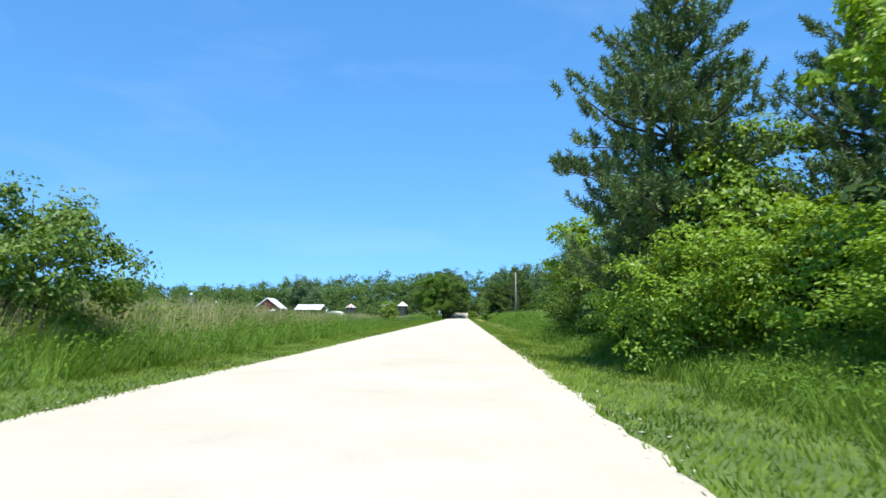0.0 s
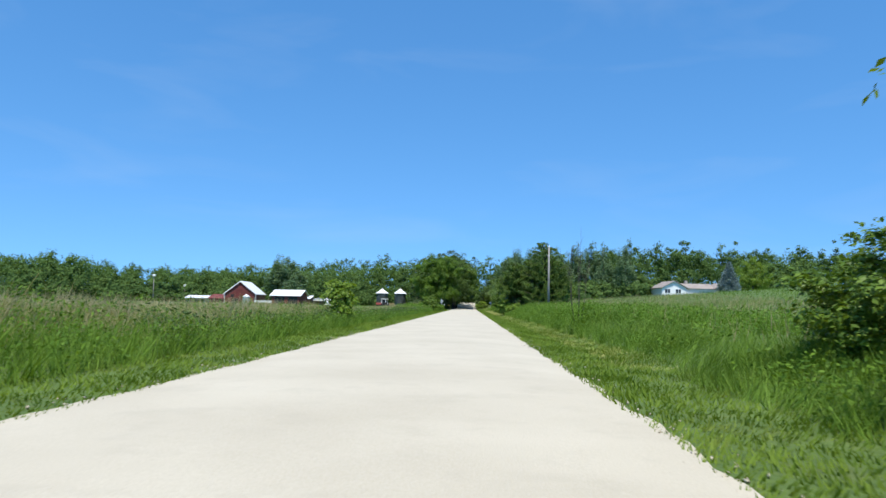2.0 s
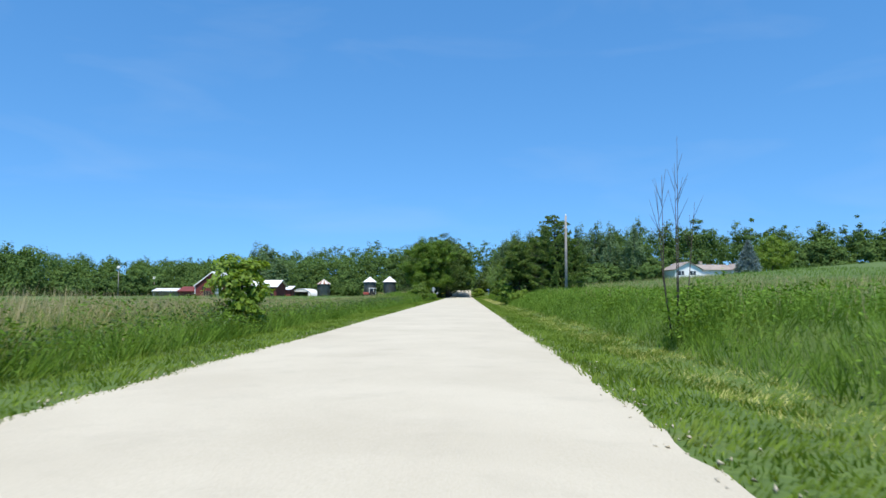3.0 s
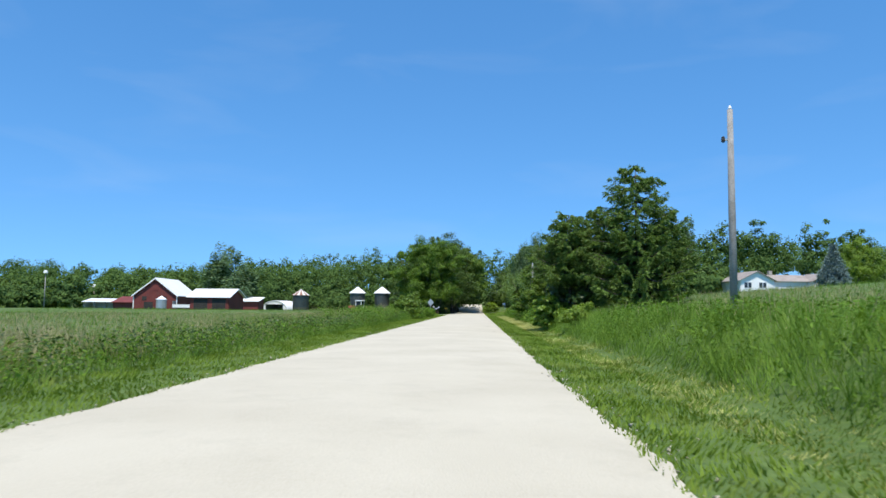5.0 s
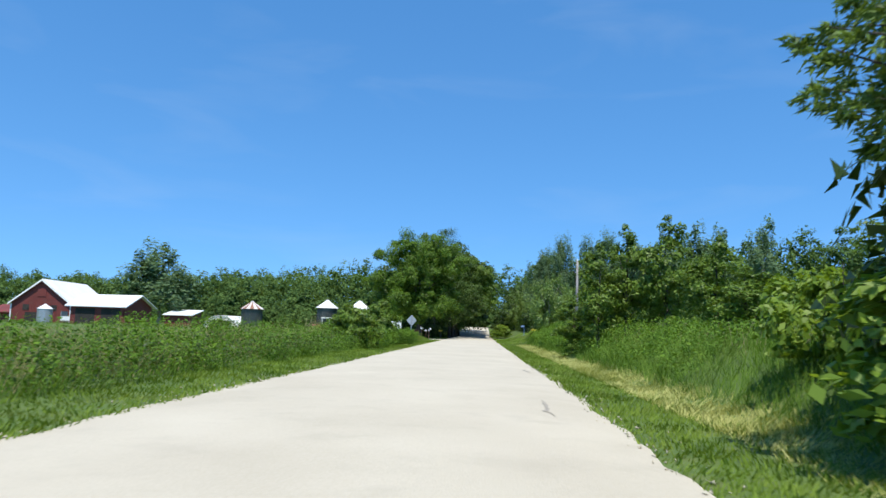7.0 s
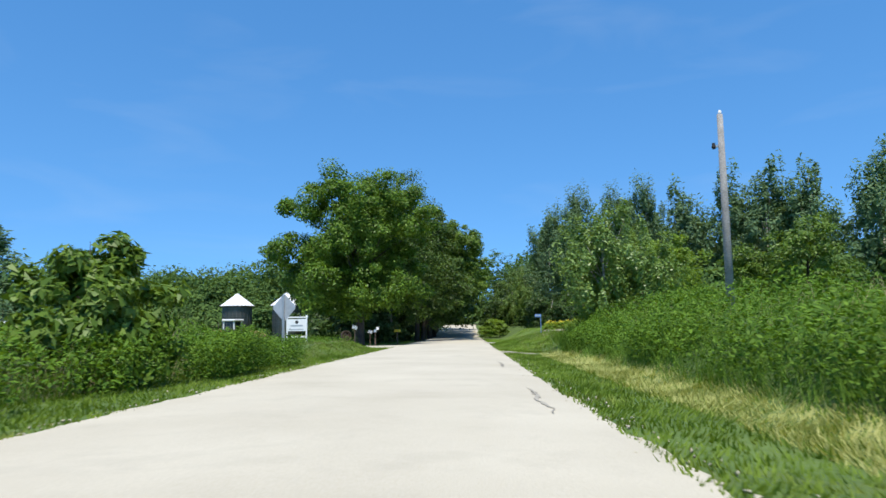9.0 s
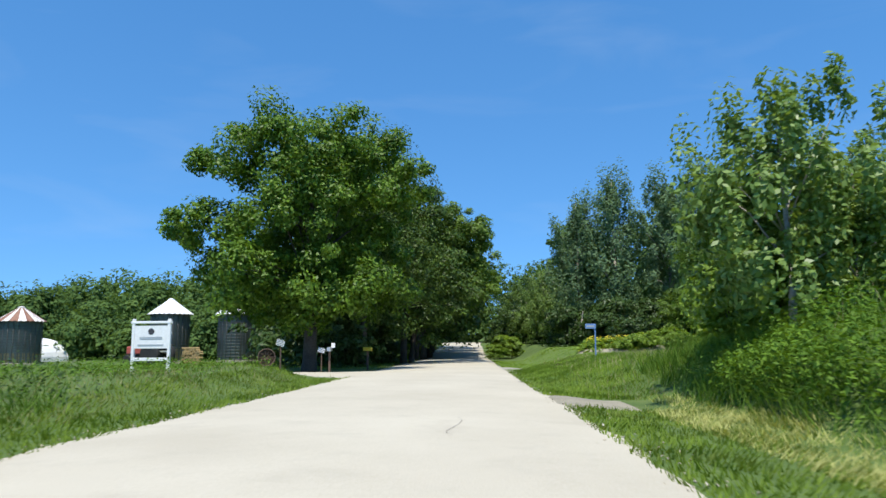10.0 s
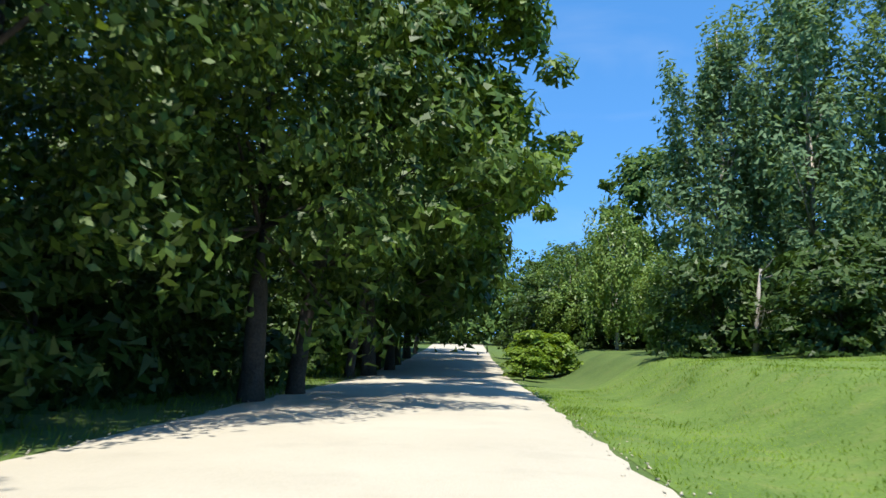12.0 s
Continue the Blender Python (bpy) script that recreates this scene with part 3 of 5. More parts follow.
def conifer(name, h, r, low, mat, bark, label, seed, whorls=22, arms=7, per=60, needle=0.22, droop=0.5, tuft=0.28, top=0.06, shape=0.8, slim=0.22, ragged=0.3, hang=0.0, shoulder=0.0):
    """A needle tree: whorls of arms that carry tufts of needles."""
    rng = np.random.default_rng(seed)
    ob = empty(name, 0, 0, 0, 0, label, "tree")
    part("trunk", tube(bmesh.new(), [(0, 0, -0.2), (0.03, 0, 0.3), (0.05, 0.02, h * 0.5), (0, 0, h * 0.98)], [h * 0.022, h * 0.018, h * 0.011, 0.02], 9), bark, ob)
    P, O = [], []
    for w in range(whorls):
        s = w / (whorls - 1)
        z = low + (h * 0.98 - low) * s
        L0 = r * max((1 - s) ** shape, top)
        if s < 0.12:
            L0 *= 0.75
        if z < shoulder * h:
            L0 *= 1.75
        for k in range(arms):
            L = L0 * rng.uniform(1 - ragged, 1 + ragged * 0.7)
            a = 2 * math.pi * (k + rng.uniform(-0.3, 0.3)) / arms + w * 1.9
            d = np.array([math.cos(a), math.sin(a), 0])
            end = np.array([0, 0, z]) + d * L + np.array([0, 0, L * (0.25 - droop * (1 - 0.6 * s)) + 0.1])
            if L > 0.5:
                part("limb", tube(bmesh.new(), [(0, 0, z), tuple(np.array([0, 0, z + L * 0.08]) + d * L * 0.5), tuple(end)], [0.012 + L * 0.012, 0.008 + L * 0.007, 0.006], 4), bark, ob)
            m = max(3, int(L / tuft * 1.5))
            for j in range(m):
                f = 0.28 + 0.72 * (j + rng.uniform(0, 1)) / m
                c = np.array([0, 0, z + L * 0.1 * math.sin(f * 3)]) * (1 - f * 0) + d * L * f
                c[2] += (end[2] - z) * f * f
                c += rng.normal(0, 0.12 * L * 0.6, 3) * np.array([1, 1, 0.5])
                q = unit(rng.normal(0, 1, (per, 3)) + d * 0.5 + np.array([0, 0, -droop * 0.4]))
                P.append(c + q * tuft * min(1.0, 0.35 + L * 0.6) * rng.uniform(0.1, 1.0, (per, 1)) * np.array([1, 1, 1 + 0.5 * droop]))
                if hang:
                    fall = rng.uniform(0, 1, (per, 1)) ** 1.3 * hang * min(1.0, 0.3 + L * 0.35)
                    along = rng.uniform(-0.5, 0.5, (per, 1)) * d * L / m * 1.6
                    P[-1] = c + along + rng.normal(0, 0.07, (per, 3)) * (1.4 - fall) - fall * np.array([0, 0, 1.0])
                    q = unit(rng.normal(0, 0.45, (per, 3)) + d * 0.35 + np.array([0, 0, -0.9]) * (0.25 + fall))
                O.append(q)
    P, O = np.concatenate(P), np.concatenate(O)
    n = len(P)
    t = unit(O + rng.normal(0, 0.35, (n, 3)))
    b = unit(np.cross(t, rng.normal(0, 1, (n, 3))))
    sz = (needle * rng.uniform(0.6, 1.3, n))[:, None]
    V = np.stack([P - b * sz * slim, P + b * sz * slim, P + t * sz * 1.2], 1).reshape(-1, 3)
    child("crown", mesh_from("crown", V, np.arange(n * 3).reshape(-1, 3), mat), ob)
    return ob


def spruce_tree(name, h, low, r, mat, bark, label, seed, whorls=18, arms=8, blunt=0.0, per=26):
    """A spruce: whorls of arms that sag and lift again at the tip, fringed with hanging twigs of needles. blunt: how flat its top is."""
    rng = np.random.default_rng(seed)
    ob = empty(name, 0, 0, 0, 0, label, "tree")
    part("trunk", tube(bmesh.new(), [(0, 0, -0.2), (0.03, 0, 0.3), (0.05, 0.02, h * 0.5), (0, 0, h * 0.97)], [h * 0.022, h * 0.018, h * 0.011, 0.02], 9), bark, ob)
    P, T = [], []
    for w in range(whorls):
        s = w / (whorls - 1)
        z = low + (h * 0.97 - low) * s
        L0 = r * max((1 - s) ** (0.85 - 0.5 * blunt), 0.07 + 0.25 * blunt) * min(1.0, 0.62 + 2.2 * s)
        for k in range(max(4, int(arms * (1 - 0.45 * s)))):
            L = L0 * rng.uniform(0.55, 1.18)
            a = 2 * math.pi * (k + rng.uniform(-0.35, 0.35)) / arms + w * 1.9
            d = np.array([math.cos(a), math.sin(a), 0.0])
            side = np.array([-d[1], d[0], 0.0])
            sag, rise = rng.uniform(0.30, 0.55), rng.uniform(0.35, 0.65)

            def along(f):
                return np.array([0, 0, z + L * (rise * f * f - sag * f)]) + d * L * f
            if L > 0.8:
                part("limb", tube(bmesh.new(), [tuple(along(f)) for f in (0, 0.5, 1)], [0.014 + L * 0.012, 0.009 + L * 0.007, 0.006], 4), bark, ob)
            for j in range(int(L / 0.105) + 5):
                f = rng.uniform(0.12, 1.0) ** 0.8
                turn = rng.choice((-1, 1)) * rng.uniform(0.35, 1.0)
                tl = rng.uniform(0.18, 0.34) + 0.24 * L * (1 - f)
                way = unit((d * 0.75 + side * turn + np.array([0, 0, rise * f - 0.28]))[None, :])[0]
                g = rng.uniform(0, 1, (per, 1))
                c = along(f) + way * tl * g - np.array([0, 0, 0.5]) * tl * g * g
                q = unit(rng.normal(0, 0.42, (per, 3)) + way * 0.8 - np.array([0, 0, 0.45]) * g)
                P.append(c + rng.normal(0, 0.022, (per, 3)))
                T.append(q)
    P, T = np.concatenate(P), np.concatenate(T)
    n = len(P)
    b = unit(np.cross(T, rng.normal(0, 1, (n, 3))))
    sz = (0.15 * rng.uniform(0.65, 1.3, n))[:, None]
    V = np.stack([P - b * sz * 0.2, P + b * sz * 0.2, P + T * sz], 1).reshape(-1, 3)
    child("crown", mesh_from("crown", V, np.arange(n * 3).reshape(-1, 3), mat), ob)
    return ob


def lobed_tree(name, h, lobes, clumps, leaves, size, spread, mat, bark, label, seed, r0, limbs, lean=(0, 0)):
    """A large tree whose crown is made of several masses, each carried by its own limbs: lobes are x, y, z and three radii."""
    rng = np.random.default_rng(seed)
    bulk = np.array([(a * b * c) ** (2 / 3) for _, _, _, a, b, c in lobes])
    bulk /= bulk.sum()
    P, O, C = [], [], []
    for (x, y, z, a, b, c), share in zip(lobes, bulk):
        p, out, mid = broad_crown(rng, a, b, c, 0, max(8, int(clumps * share)), int(leaves * share), spread, None)
        for v in (p, mid):
            v += np.array([x, y, z])
        P.append(p), O.append(out), C.append(mid)
    P, O, C = np.concatenate(P), np.concatenate(O), np.concatenate(C)
    ob = empty(name, 0, 0, 0, 0, label, "tree")
    branches(ob, rng, h, r0, C, limbs, bark, lean)
    child("crown", leaf_mesh("crown", P, O, size, rng, mat), ob)
    return ob


def pine_tree(name, h, r, low, mat, bark, label, seed, whorls=16, arms=6, per=68):
    """A pine: arms that turn upwards, with brushes of needles at the ends of their twigs."""
    rng = np.random.default_rng(seed)
    ob = empty(name, 0, 0, 0, 0, label, "tree")
    part("trunk", tube(bmesh.new(), [(0, 0, -0.2), (0.03, 0, 0.3), (0.08, 0.02, h * 0.5), (0, 0, h * 0.97)], [0.21, 0.17, 0.10, 0.02], 9), bark, ob)
    P, O = [], []
    for w in range(whorls):
        s = w / (whorls - 1)
        z = low + (h * 0.95 - low) * s
        L0 = r * (0.2 + 0.8 * min(1.0, 1.7 * (1 - s)) ** 0.9) * (0.8 if s < 0.15 else 1.0)
        for k in range(arms):
            L = L0 * rng.uniform(0.55, 1.12)
            a = 2 * math.pi * (k + rng.uniform(-0.3, 0.3)) / arms + w * 2.1
            d = np.array([math.cos(a), math.sin(a), 0.0])
            side = np.array([-d[1], d[0], 0.0])
            rise = L * rng.uniform(0.05, 0.4)
            mid, end = np.array([0, 0, z]) + d * L * 0.55 + np.array([0, 0, rise * 0.25]), np.array([0, 0, z + rise]) + d * L
            part("limb", tube(bmesh.new(), [(0, 0, z), tuple(mid), tuple(end)], [0.02 + L * 0.012, 0.012 + L * 0.007, 0.008], 5), bark, ob)
            for j in range(max(7, int(L * 8.2))):
                f = rng.uniform(0.16, 1.0)
                c = np.array([0, 0, z + rise * f * f]) + d * L * f + side * rng.uniform(-1, 1) * L * 0.32 * (1.15 - 0.5 * f)
                axis = unit((d * rng.uniform(0.2, 0.9) + side * rng.uniform(-0.5, 0.5) + np.array([0, 0, 0.9]))[None, :])[0]
                v = rng.uniform(0, 0.5, (per, 1)) * rng.uniform(0.7, 1.2)
                q = unit(unit(rng.normal(0, 1, (per, 3))) + axis * 0.75)
                P.append(c + axis * v + q * 0.03)
                O.append(q)
    P, O = np.concatenate(P), np.concatenate(O)
    n = len(P)
    b = unit(np.cross(O, rng.normal(0, 1, (n, 3))))
    sz = (0.165 * rng.uniform(0.7, 1.25, n))[:, None]
    V = np.stack([P - b * sz * 0.115, P + b * sz * 0.115, P + O * sz], 1).reshape(-1, 3)
    child("crown", mesh_from("crown", V, np.arange(n * 3).reshape(-1, 3), mat), ob)
    return ob


def weeds(name, n, x0, x1, y0, y1, h, size, mat, label, seed):
    p, rng = scatter(n, x0, x1, y0, y1, seed, 0.9)
    p = p[rng.uniform(0, 1, len(p)) < 0.25 + 1.1 * tuft(p, 0.55)]
    p[:, 2] += h * rng.uniform(0.08, 1.0, len(p)) ** 0.8 * (0.45 + 0.45 * drift(p, 2.0) + 0.35 * tuft(p, 0.55))
    up = np.tile(np.array([0.0, -0.2, 1.0]), (len(p), 1))
    return tagged(new(name, leaf_mesh(name, p, up, size, rng, mat, 0.42, 0.0, 0.75)), label, "weeds", kind="stuff")


weeds("weeds", 33600, -10.4, -7.2, 110, 211, 0.8, 0.109, M_WEED, "leafy green weeds along the meadow edge", 91)
weeds("weeds", 36000, 5.0, 11.5, 55, 136, 0.72, 0.115, M_WEED, "leafy green weeds on the road bank", 92)
weeds("weeds", 36000, 5.0, 10, 160, 221, 1.0, 0.125, M_WEED, "leafy green weeds on the road bank", 93)
weeds("weeds", 22000, 5.0, 6.3, 184, 221.5, 1.2, 0.119, M_WEED, "tall leafy weeds standing along the mown verge", 100)
weeds("weeds", 33600, -11.0, -7.1, 5, 112, 0.9, 0.109, M_WEED, "leafy green weeds along the meadow edge", 94)
grass_field("tall_grass", "half-tall grass on the slope before the driveway", 36000, 2.9, 15, 223.5, 244, 0.20, 0.024, 14, M_SHORT, 0.6)
weeds("weeds", 26000, -11.2, -7.5, 149, 188, 1.12, 0.119, M_WEED, "tall leafy green weeds along the meadow edge", 102)
grass_field("seed_heads", "pinkish tan seed heads above the weeds", 5000, -13, -8, 149, 190, 1.15, 0.018, 27, M_SEED, 0.5, 0.8)
weeds("weeds", 7200, -15, -7.4, 213, 234.2, 0.42, 0.098, M_WEED, "leafy weeds round the farm sign", 96)
grass_field("dry_grass", "pale dry grass patch beside the farm sign", 4000, -11, -6.6, 213, 232, 0.16, 0.02, 25, M_HAY, 0.9, 0.9)
weeds("weeds", 40800, -10.5, -6.5, 186, 211.6, 1.25, 0.125, M_WEED, "leafy green weeds below the road sign", 98)
weeds("weeds", 15600, -7.4, -5.95, 200, 210.9, 1.2, 0.109, M_WEED, "leafy green weeds round the foot of the road sign", 99)
grass_field("tall_grass", "tall grass along the meadow edge", 20000, -9.2, -7.1, 5, 104, 0.95, 0.022, 20, M_GRASS, 0.8)
grass_field("tall_grass", "tall grass along the foot of the bank", 36000, 4.8, 6.6, 56, 222, 0.8, 0.017, 21, M_GRASS, 0.85)
grass_field("seed_heads", "pinkish tan seed heads above the weeds", 4500, -12, -7.4, 188, 212, 1.4, 0.014, 24, M_SEED, 0.4, 0.8)
# dark leaf colour stands for the shade along the front of the weeds
weeds("shaded_weeds", 31200, -9.0, -7.5, 60, 219, 0.95, 0.109, M_LEAF_SHADED, "clumps of weed leaves along the meadow edge, coloured dark for the shaded front", 97)
grass_field("tall_grass", "tall green grass below the thicket", 34000, 4.2, 7.6, 8, 58, 0.6, 0.02, 18, M_GRASS, 0.9)
weeds("weeds", 1500, 4.9, 6.2, 78.4, 80.2, 1.5, 0.119, M_WEED, "tall leafy weeds round the dead sapling", 101)
grass_field("tall_grass", "tall seeding grass at the end of the bank", 9000, 5.2, 10, 220.5, 227, 0.85, 0.02, 26, M_GRASS, 0.7)
weeds("undergrowth", 19200, 4.4, 8.0, 12, 56, 0.65, 0.098, M_WEED, "leafy undergrowth below the thicket", 95)

# roadside thicket with pines at the beginning of the walk
pine = pine_tree("pine_tree", 10.4, 3.5, 1.4, M_PINE, M_BARK, "tall dark green pine with long needle tufts beside the road", 21)
put(pine, 5.9, 25.2)
again(pine, 10.3, 22.6, 140, label="dark green pine half hidden behind leafy bushes").scale = (0.88,) * 3
ROADSIDE = "leafy bright green roadside shrub in the tall grass"
shrub_a = broad_tree("roadside_shrub", 4.8, 2.5, 2.4, -0.5, 150, 14000, 0.138, 0.58, M_SHRUB, M_BARK, ROADSIDE, 31, 0.06, 12, category="shrub")
put(shrub_a, 7.4, 20.8).scale = (0.9, 0.9, 0.78)
shrub_b = broad_tree("roadside_shrub", 6.4, 2.3, 2.3, -0.4, 150, 14000, 0.138, 0.6, M_SHRUB, M_BARK, "tall bright green leafy shrub beside the pine", 32, 0.07, 12, category="shrub")
put(shrub_b, 7.4, 24.2)
again(shrub_a, 6.9, 32.5, 50)
# shrub_b's shape in duller leaves; the thicket's shade is put into the colour
shrub_c = broad_tree("roadside_shrub", 6.4, 2.3, 2.3, -0.4, 150, 14000, 0.138, 0.6, M_LEAF, M_BARK, "tall dense green leafy shrub in the thicket", 74, 0.07, 12, category="shrub")
put(shrub_c, 8.0, 35.0).scale = (1.1, 1.1, 1.12)
THICKET = "tall dense green leafy shrub in the thicket"
for x, y, a, sx, sz in ((6.9, 38.0, 120, 1.05, 0.72), (8.6, 40.4, 250, 1.1, 1.15), (7.0, 46.0, 210, 1.1, 0.76), (7.2, 49.5, 77, 1.0, 1.0)):
    again(shrub_c, x, y, a, label=THICKET).scale = (sx, sx, sz)
again(shrub_a, 5.6, 22.7, 200, label="bright green leafy shrub before the pine").scale = (0.8, 0.8, 0.74)
again(shrub_b, 6.0, 29.8, 310, label="tall bright green leafy shrub before the pine").scale = (0.75, 0.75, 0.5)
again(shrub_b, 7.8, 16.8, 160, label="bright green leafy shrub by the roadside grass").scale = (0.85, 0.85, 0.46)
reach = broad_tree("young_tree", 6.6, 1.6, 1.3, 3.5, 24, 2600, 0.17, 0.4, M_SHRUB, M_BARK, "young tree reaching bright leafy branches over the verge", 52, 0.07, 14, (-1.9, 0))
put(reach, 8.7, 17.6)
sapling = broad_tree("young_tree", 6.4, 1.5, 1.5, 2.2, 26, 3200, 0.2, 0.5, M_SHRUB, M_BARK, "slender young tree with open light leaves", 33, 0.06, 12)
put(sapling, 5.6, 40.6)

# field trees and shrubs further on
left_shrub = broad_tree("field_shrub", 4.2, 2.7, 2.5, -0.8, 140, 15000, 0.15, 0.5, M_LEAF, M_BARK, "rounded dark green shrub in the tall grass", 34, 0.07, 12, category="shrub", tiers=None)
put(left_shrub, -10.2, 22.5, 0, 0.88)
small_tree = broad_tree("young_tree", 3.0, 0.98, 0.98, 0.0, 40, 3000, 0.21, 0.36, M_LEAF_LIGHT, M_BARK, "small bushy young tree standing in the meadow", 35, 0.04, 8)
put(small_tree, -8.05, 86.5)
again(left_shrub, 7.9, 55.6, 300, label="dense rounded green shrub at the end of the thicket").scale = (0.98, 1.0, 0.58)
broad_shrub = broad_tree("field_shrub", 4.9, 3.2, 2.8, -0.4, 75, 7500, 0.30, 0.5, M_LEAF, M_BARK, "broad green shrub with large leaves at the meadow edge", 57, 0.08, 12, category="shrub", tiers=None)
put(broad_shrub, -8.5, 199.6, 80).scale = (0.68, 0.75, 0.78)
again(broad_shrub, -8.2, 187.4, 200, label="light green leafy shrub standing in the meadow edge").scale = (0.55, 0.75, 0.62)
mound = broad_tree("field_shrub", 1.9, 2.0, 1.5, -0.5, 60, 6500, 0.17, 0.4, M_LEAF_LIGHT, M_BARK, "low dense light green shrub on the verge", 53, 0.04, 8, category="shrub")
put(mound, 5.6, 140.4, 0, 0.58, float(land(5.6, 140.4)) + 0.25).scale = (0.58, 0.55, 0.7)
again(mound, 6.6, 155.0, 110, label="leafy green shrub on the bank past the spruces").scale = (0.75, 0.9, 1.1)

# spruces
spruce = spruce_tree("spruce_tree", 9.6, 0.3, 4.1, M_SPRUCE, M_BARK, "tall green spruce with drooping branches beside the road", 41, 22, 13, 0.8, 17)
put(spruce, 10.4, 147.4)
spruce_b = spruce_tree("spruce_tree", 7.7, 2.8, 3.1, M_SPRUCE, M_BARK, "broad flat-topped spruce with drooping branches beside the road", 43, 18, 13, 0.8, 17)
put(spruce_b, 6.3, 148.7).scale = (0.92, 0.92, 0.9)
SPRUCE = "green spruce with drooping branches beside the road"
again(spruce_b, 8.6, 150.4, 130, label=SPRUCE).scale = (0.92, 0.92, 0.93)
again(spruce_b, 12.4, 147.6, 250, label=SPRUCE).scale = (0.72, 0.72, 0.84)
again(small_tree, 4.9, 149.0, 70, label="leafy light green shrub under the spruce branches").scale = (1.2, 1.2, 0.82)
again(small_tree, 6.4, 149.0, 130, label="low leafy shrub under the spruce branches").scale = (0.8, 0.8, 0.35)
again(small_tree, 8.8, 147.4, 210, label="low leafy shrub under the spruce branches").scale = (0.8, 0.8, 0.35)
blue = conifer("blue_spruce", 9.0, 2.9, 0.2, M_BLUE, M_BARK, "blue-grey spruce beside the white house", 42, 16, 8, 22, 0.4, 0.3, 0.4, 0.05, 0.9, 0.2, 0.15)
put(blue, 74.5, 256).scale = (1.25, 1.25, 1.05)

# vine-hung trees past the spruces
vine = broad_tree("roadside_tree", 7.2, 2.7, 2.6, 0.0, 110, 10500, 0.2, 0.55, M_LEAF, M_BARK, "green tree overgrown with vines on the bank", 36, 0.12, 10)
put(vine, 13.4, 184.0).scale = (0.8, 0.8, 0.74)
again(vine, 9.6, 157.5, 40, label="light green leafy tree crowding the spruces").scale = (0.55,) * 3
tower = broad_tree("vine_tree", 6.6, 1.35, 1.4, -0.4, 75, 6500, 0.19, 0.42, M_LEAF, M_BARK, "slender tree overgrown with bright green vines on the bank", 71, 0.1, 9, tiers=None)
put(tower, 9.3, 179.0)
TOWER = "slender tree overgrown with bright green vines on the bank"
again(tower, 7.7, 181.0, 90, label=TOWER).scale = (0.95, 0.95, 0.97)
again(tower, 6.0, 179.6, 200, label=TOWER).scale = (0.9, 0.9, 0.86)
again(tower, 10.8, 175.6, 300, label=TOWER).scale = (1.0, 1.0, 0.74)
again(tower, 10.2, 170.2, 20, label="low leafy shrub with vines on the bank").scale = (1.0, 1.0, 0.46)
again(tower, 5.2, 183.5, 150, label="leafy green shrub at the foot of the vine-hung trees").scale = (0.95, 0.95, 0.5)

# silver-leaved tree on the bank before the drive
silver = broad_tree("silver_poplar", 7.2, 2.7, 2.7, 0.0, 100, 13000, 0.195, 0.55, M_SILVER, M_PALEBARK, "young poplar with silvery green leaves on the bank", 37, 0.1, 12, tiers=False)
put(silver, 7.1, 220.3, 0, 0.9)
again(silver, 9.4, 221.8, 130, label="smaller silvery green poplar on the bank").scale = (0.72,) * 3
again(small_tree, 7.0, 224.0, 10, label="light green bush by the field entrance").scale = (0.95, 0.95, 0.85)
again(small_tree, 7.6, 222.2, 100, label="light green bush below the silvery poplar").scale = (0.9, 0.9, 0.9)

# the great tree at the farm drive and the row behind it
great = lobed_tree("great_maple", 13.2, (
    (0.6, -1.4, 12.1, 3.2, 3.2, 2.6), (-2.2, -2.2, 13.1, 1.8, 2.0, 2.2), (-4.3, -2.0, 11.6, 1.8, 1.9, 1.4), (-5.2, -2.0, 7.6, 3.1, 2.9, 1.5),
    (4.0, 0.2, 10.9, 2.9, 3.3, 2.8), (0.0, -1.3, 9.1, 4.3, 4.3, 3.4), (0.9, -1.4, 5.0, 3.6, 2.0, 2.2), (3.9, 1.2, 5.4, 2.2, 2.6, 2.6),
    (-0.6, 4.0, 8.6, 4.5, 3.5, 4.8), (-3.0, 1.6, 4.7, 2.8, 3.0, 2.2), (-2.4, -3.4, 5.0, 2.8, 2.4, 1.8), (0.4, 1.6, 4.2, 4.0, 2.4, 2.2),
    (-4.6, 0.6, 5.8, 2.3, 2.7, 1.8), (1.0, -1.6, 3.6, 3.2, 1.8, 1.6)),
    460, 98000, 0.235, 0.88, M_MAPLE, M_BARK, "large spreading maple with dense green leaves at the farm drive", 38, 0.36, 30)
put(great, -8.9, 244.6)
ROW = "tall leafy tree overhanging the shaded road"
row_tree = broad_tree("roadside_tree", 18.6, 6.2, 5.4, 1.2, 260, 56000, 0.22, 1.1, M_ROW_SHADED, M_BARK, ROW, 39, 0.28, 12, tiers=None)
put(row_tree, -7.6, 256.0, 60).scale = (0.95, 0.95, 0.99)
row_mid = broad_tree("roadside_tree", 18.5, 7.0, 6.4, 0.2, 300, 35000, 0.258, 1.2, M_ROW_SHADED, M_BARK, ROW, 49, 0.3, 14)
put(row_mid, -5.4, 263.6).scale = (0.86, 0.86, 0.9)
row_far = broad_tree("roadside_tree", 18.5, 7.0, 6.4, 0.2, 210, 9500, 0.52, 1.4, M_ROW_SHADED, M_BARK, ROW, 46, 0.3, 22)
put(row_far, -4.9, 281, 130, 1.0)
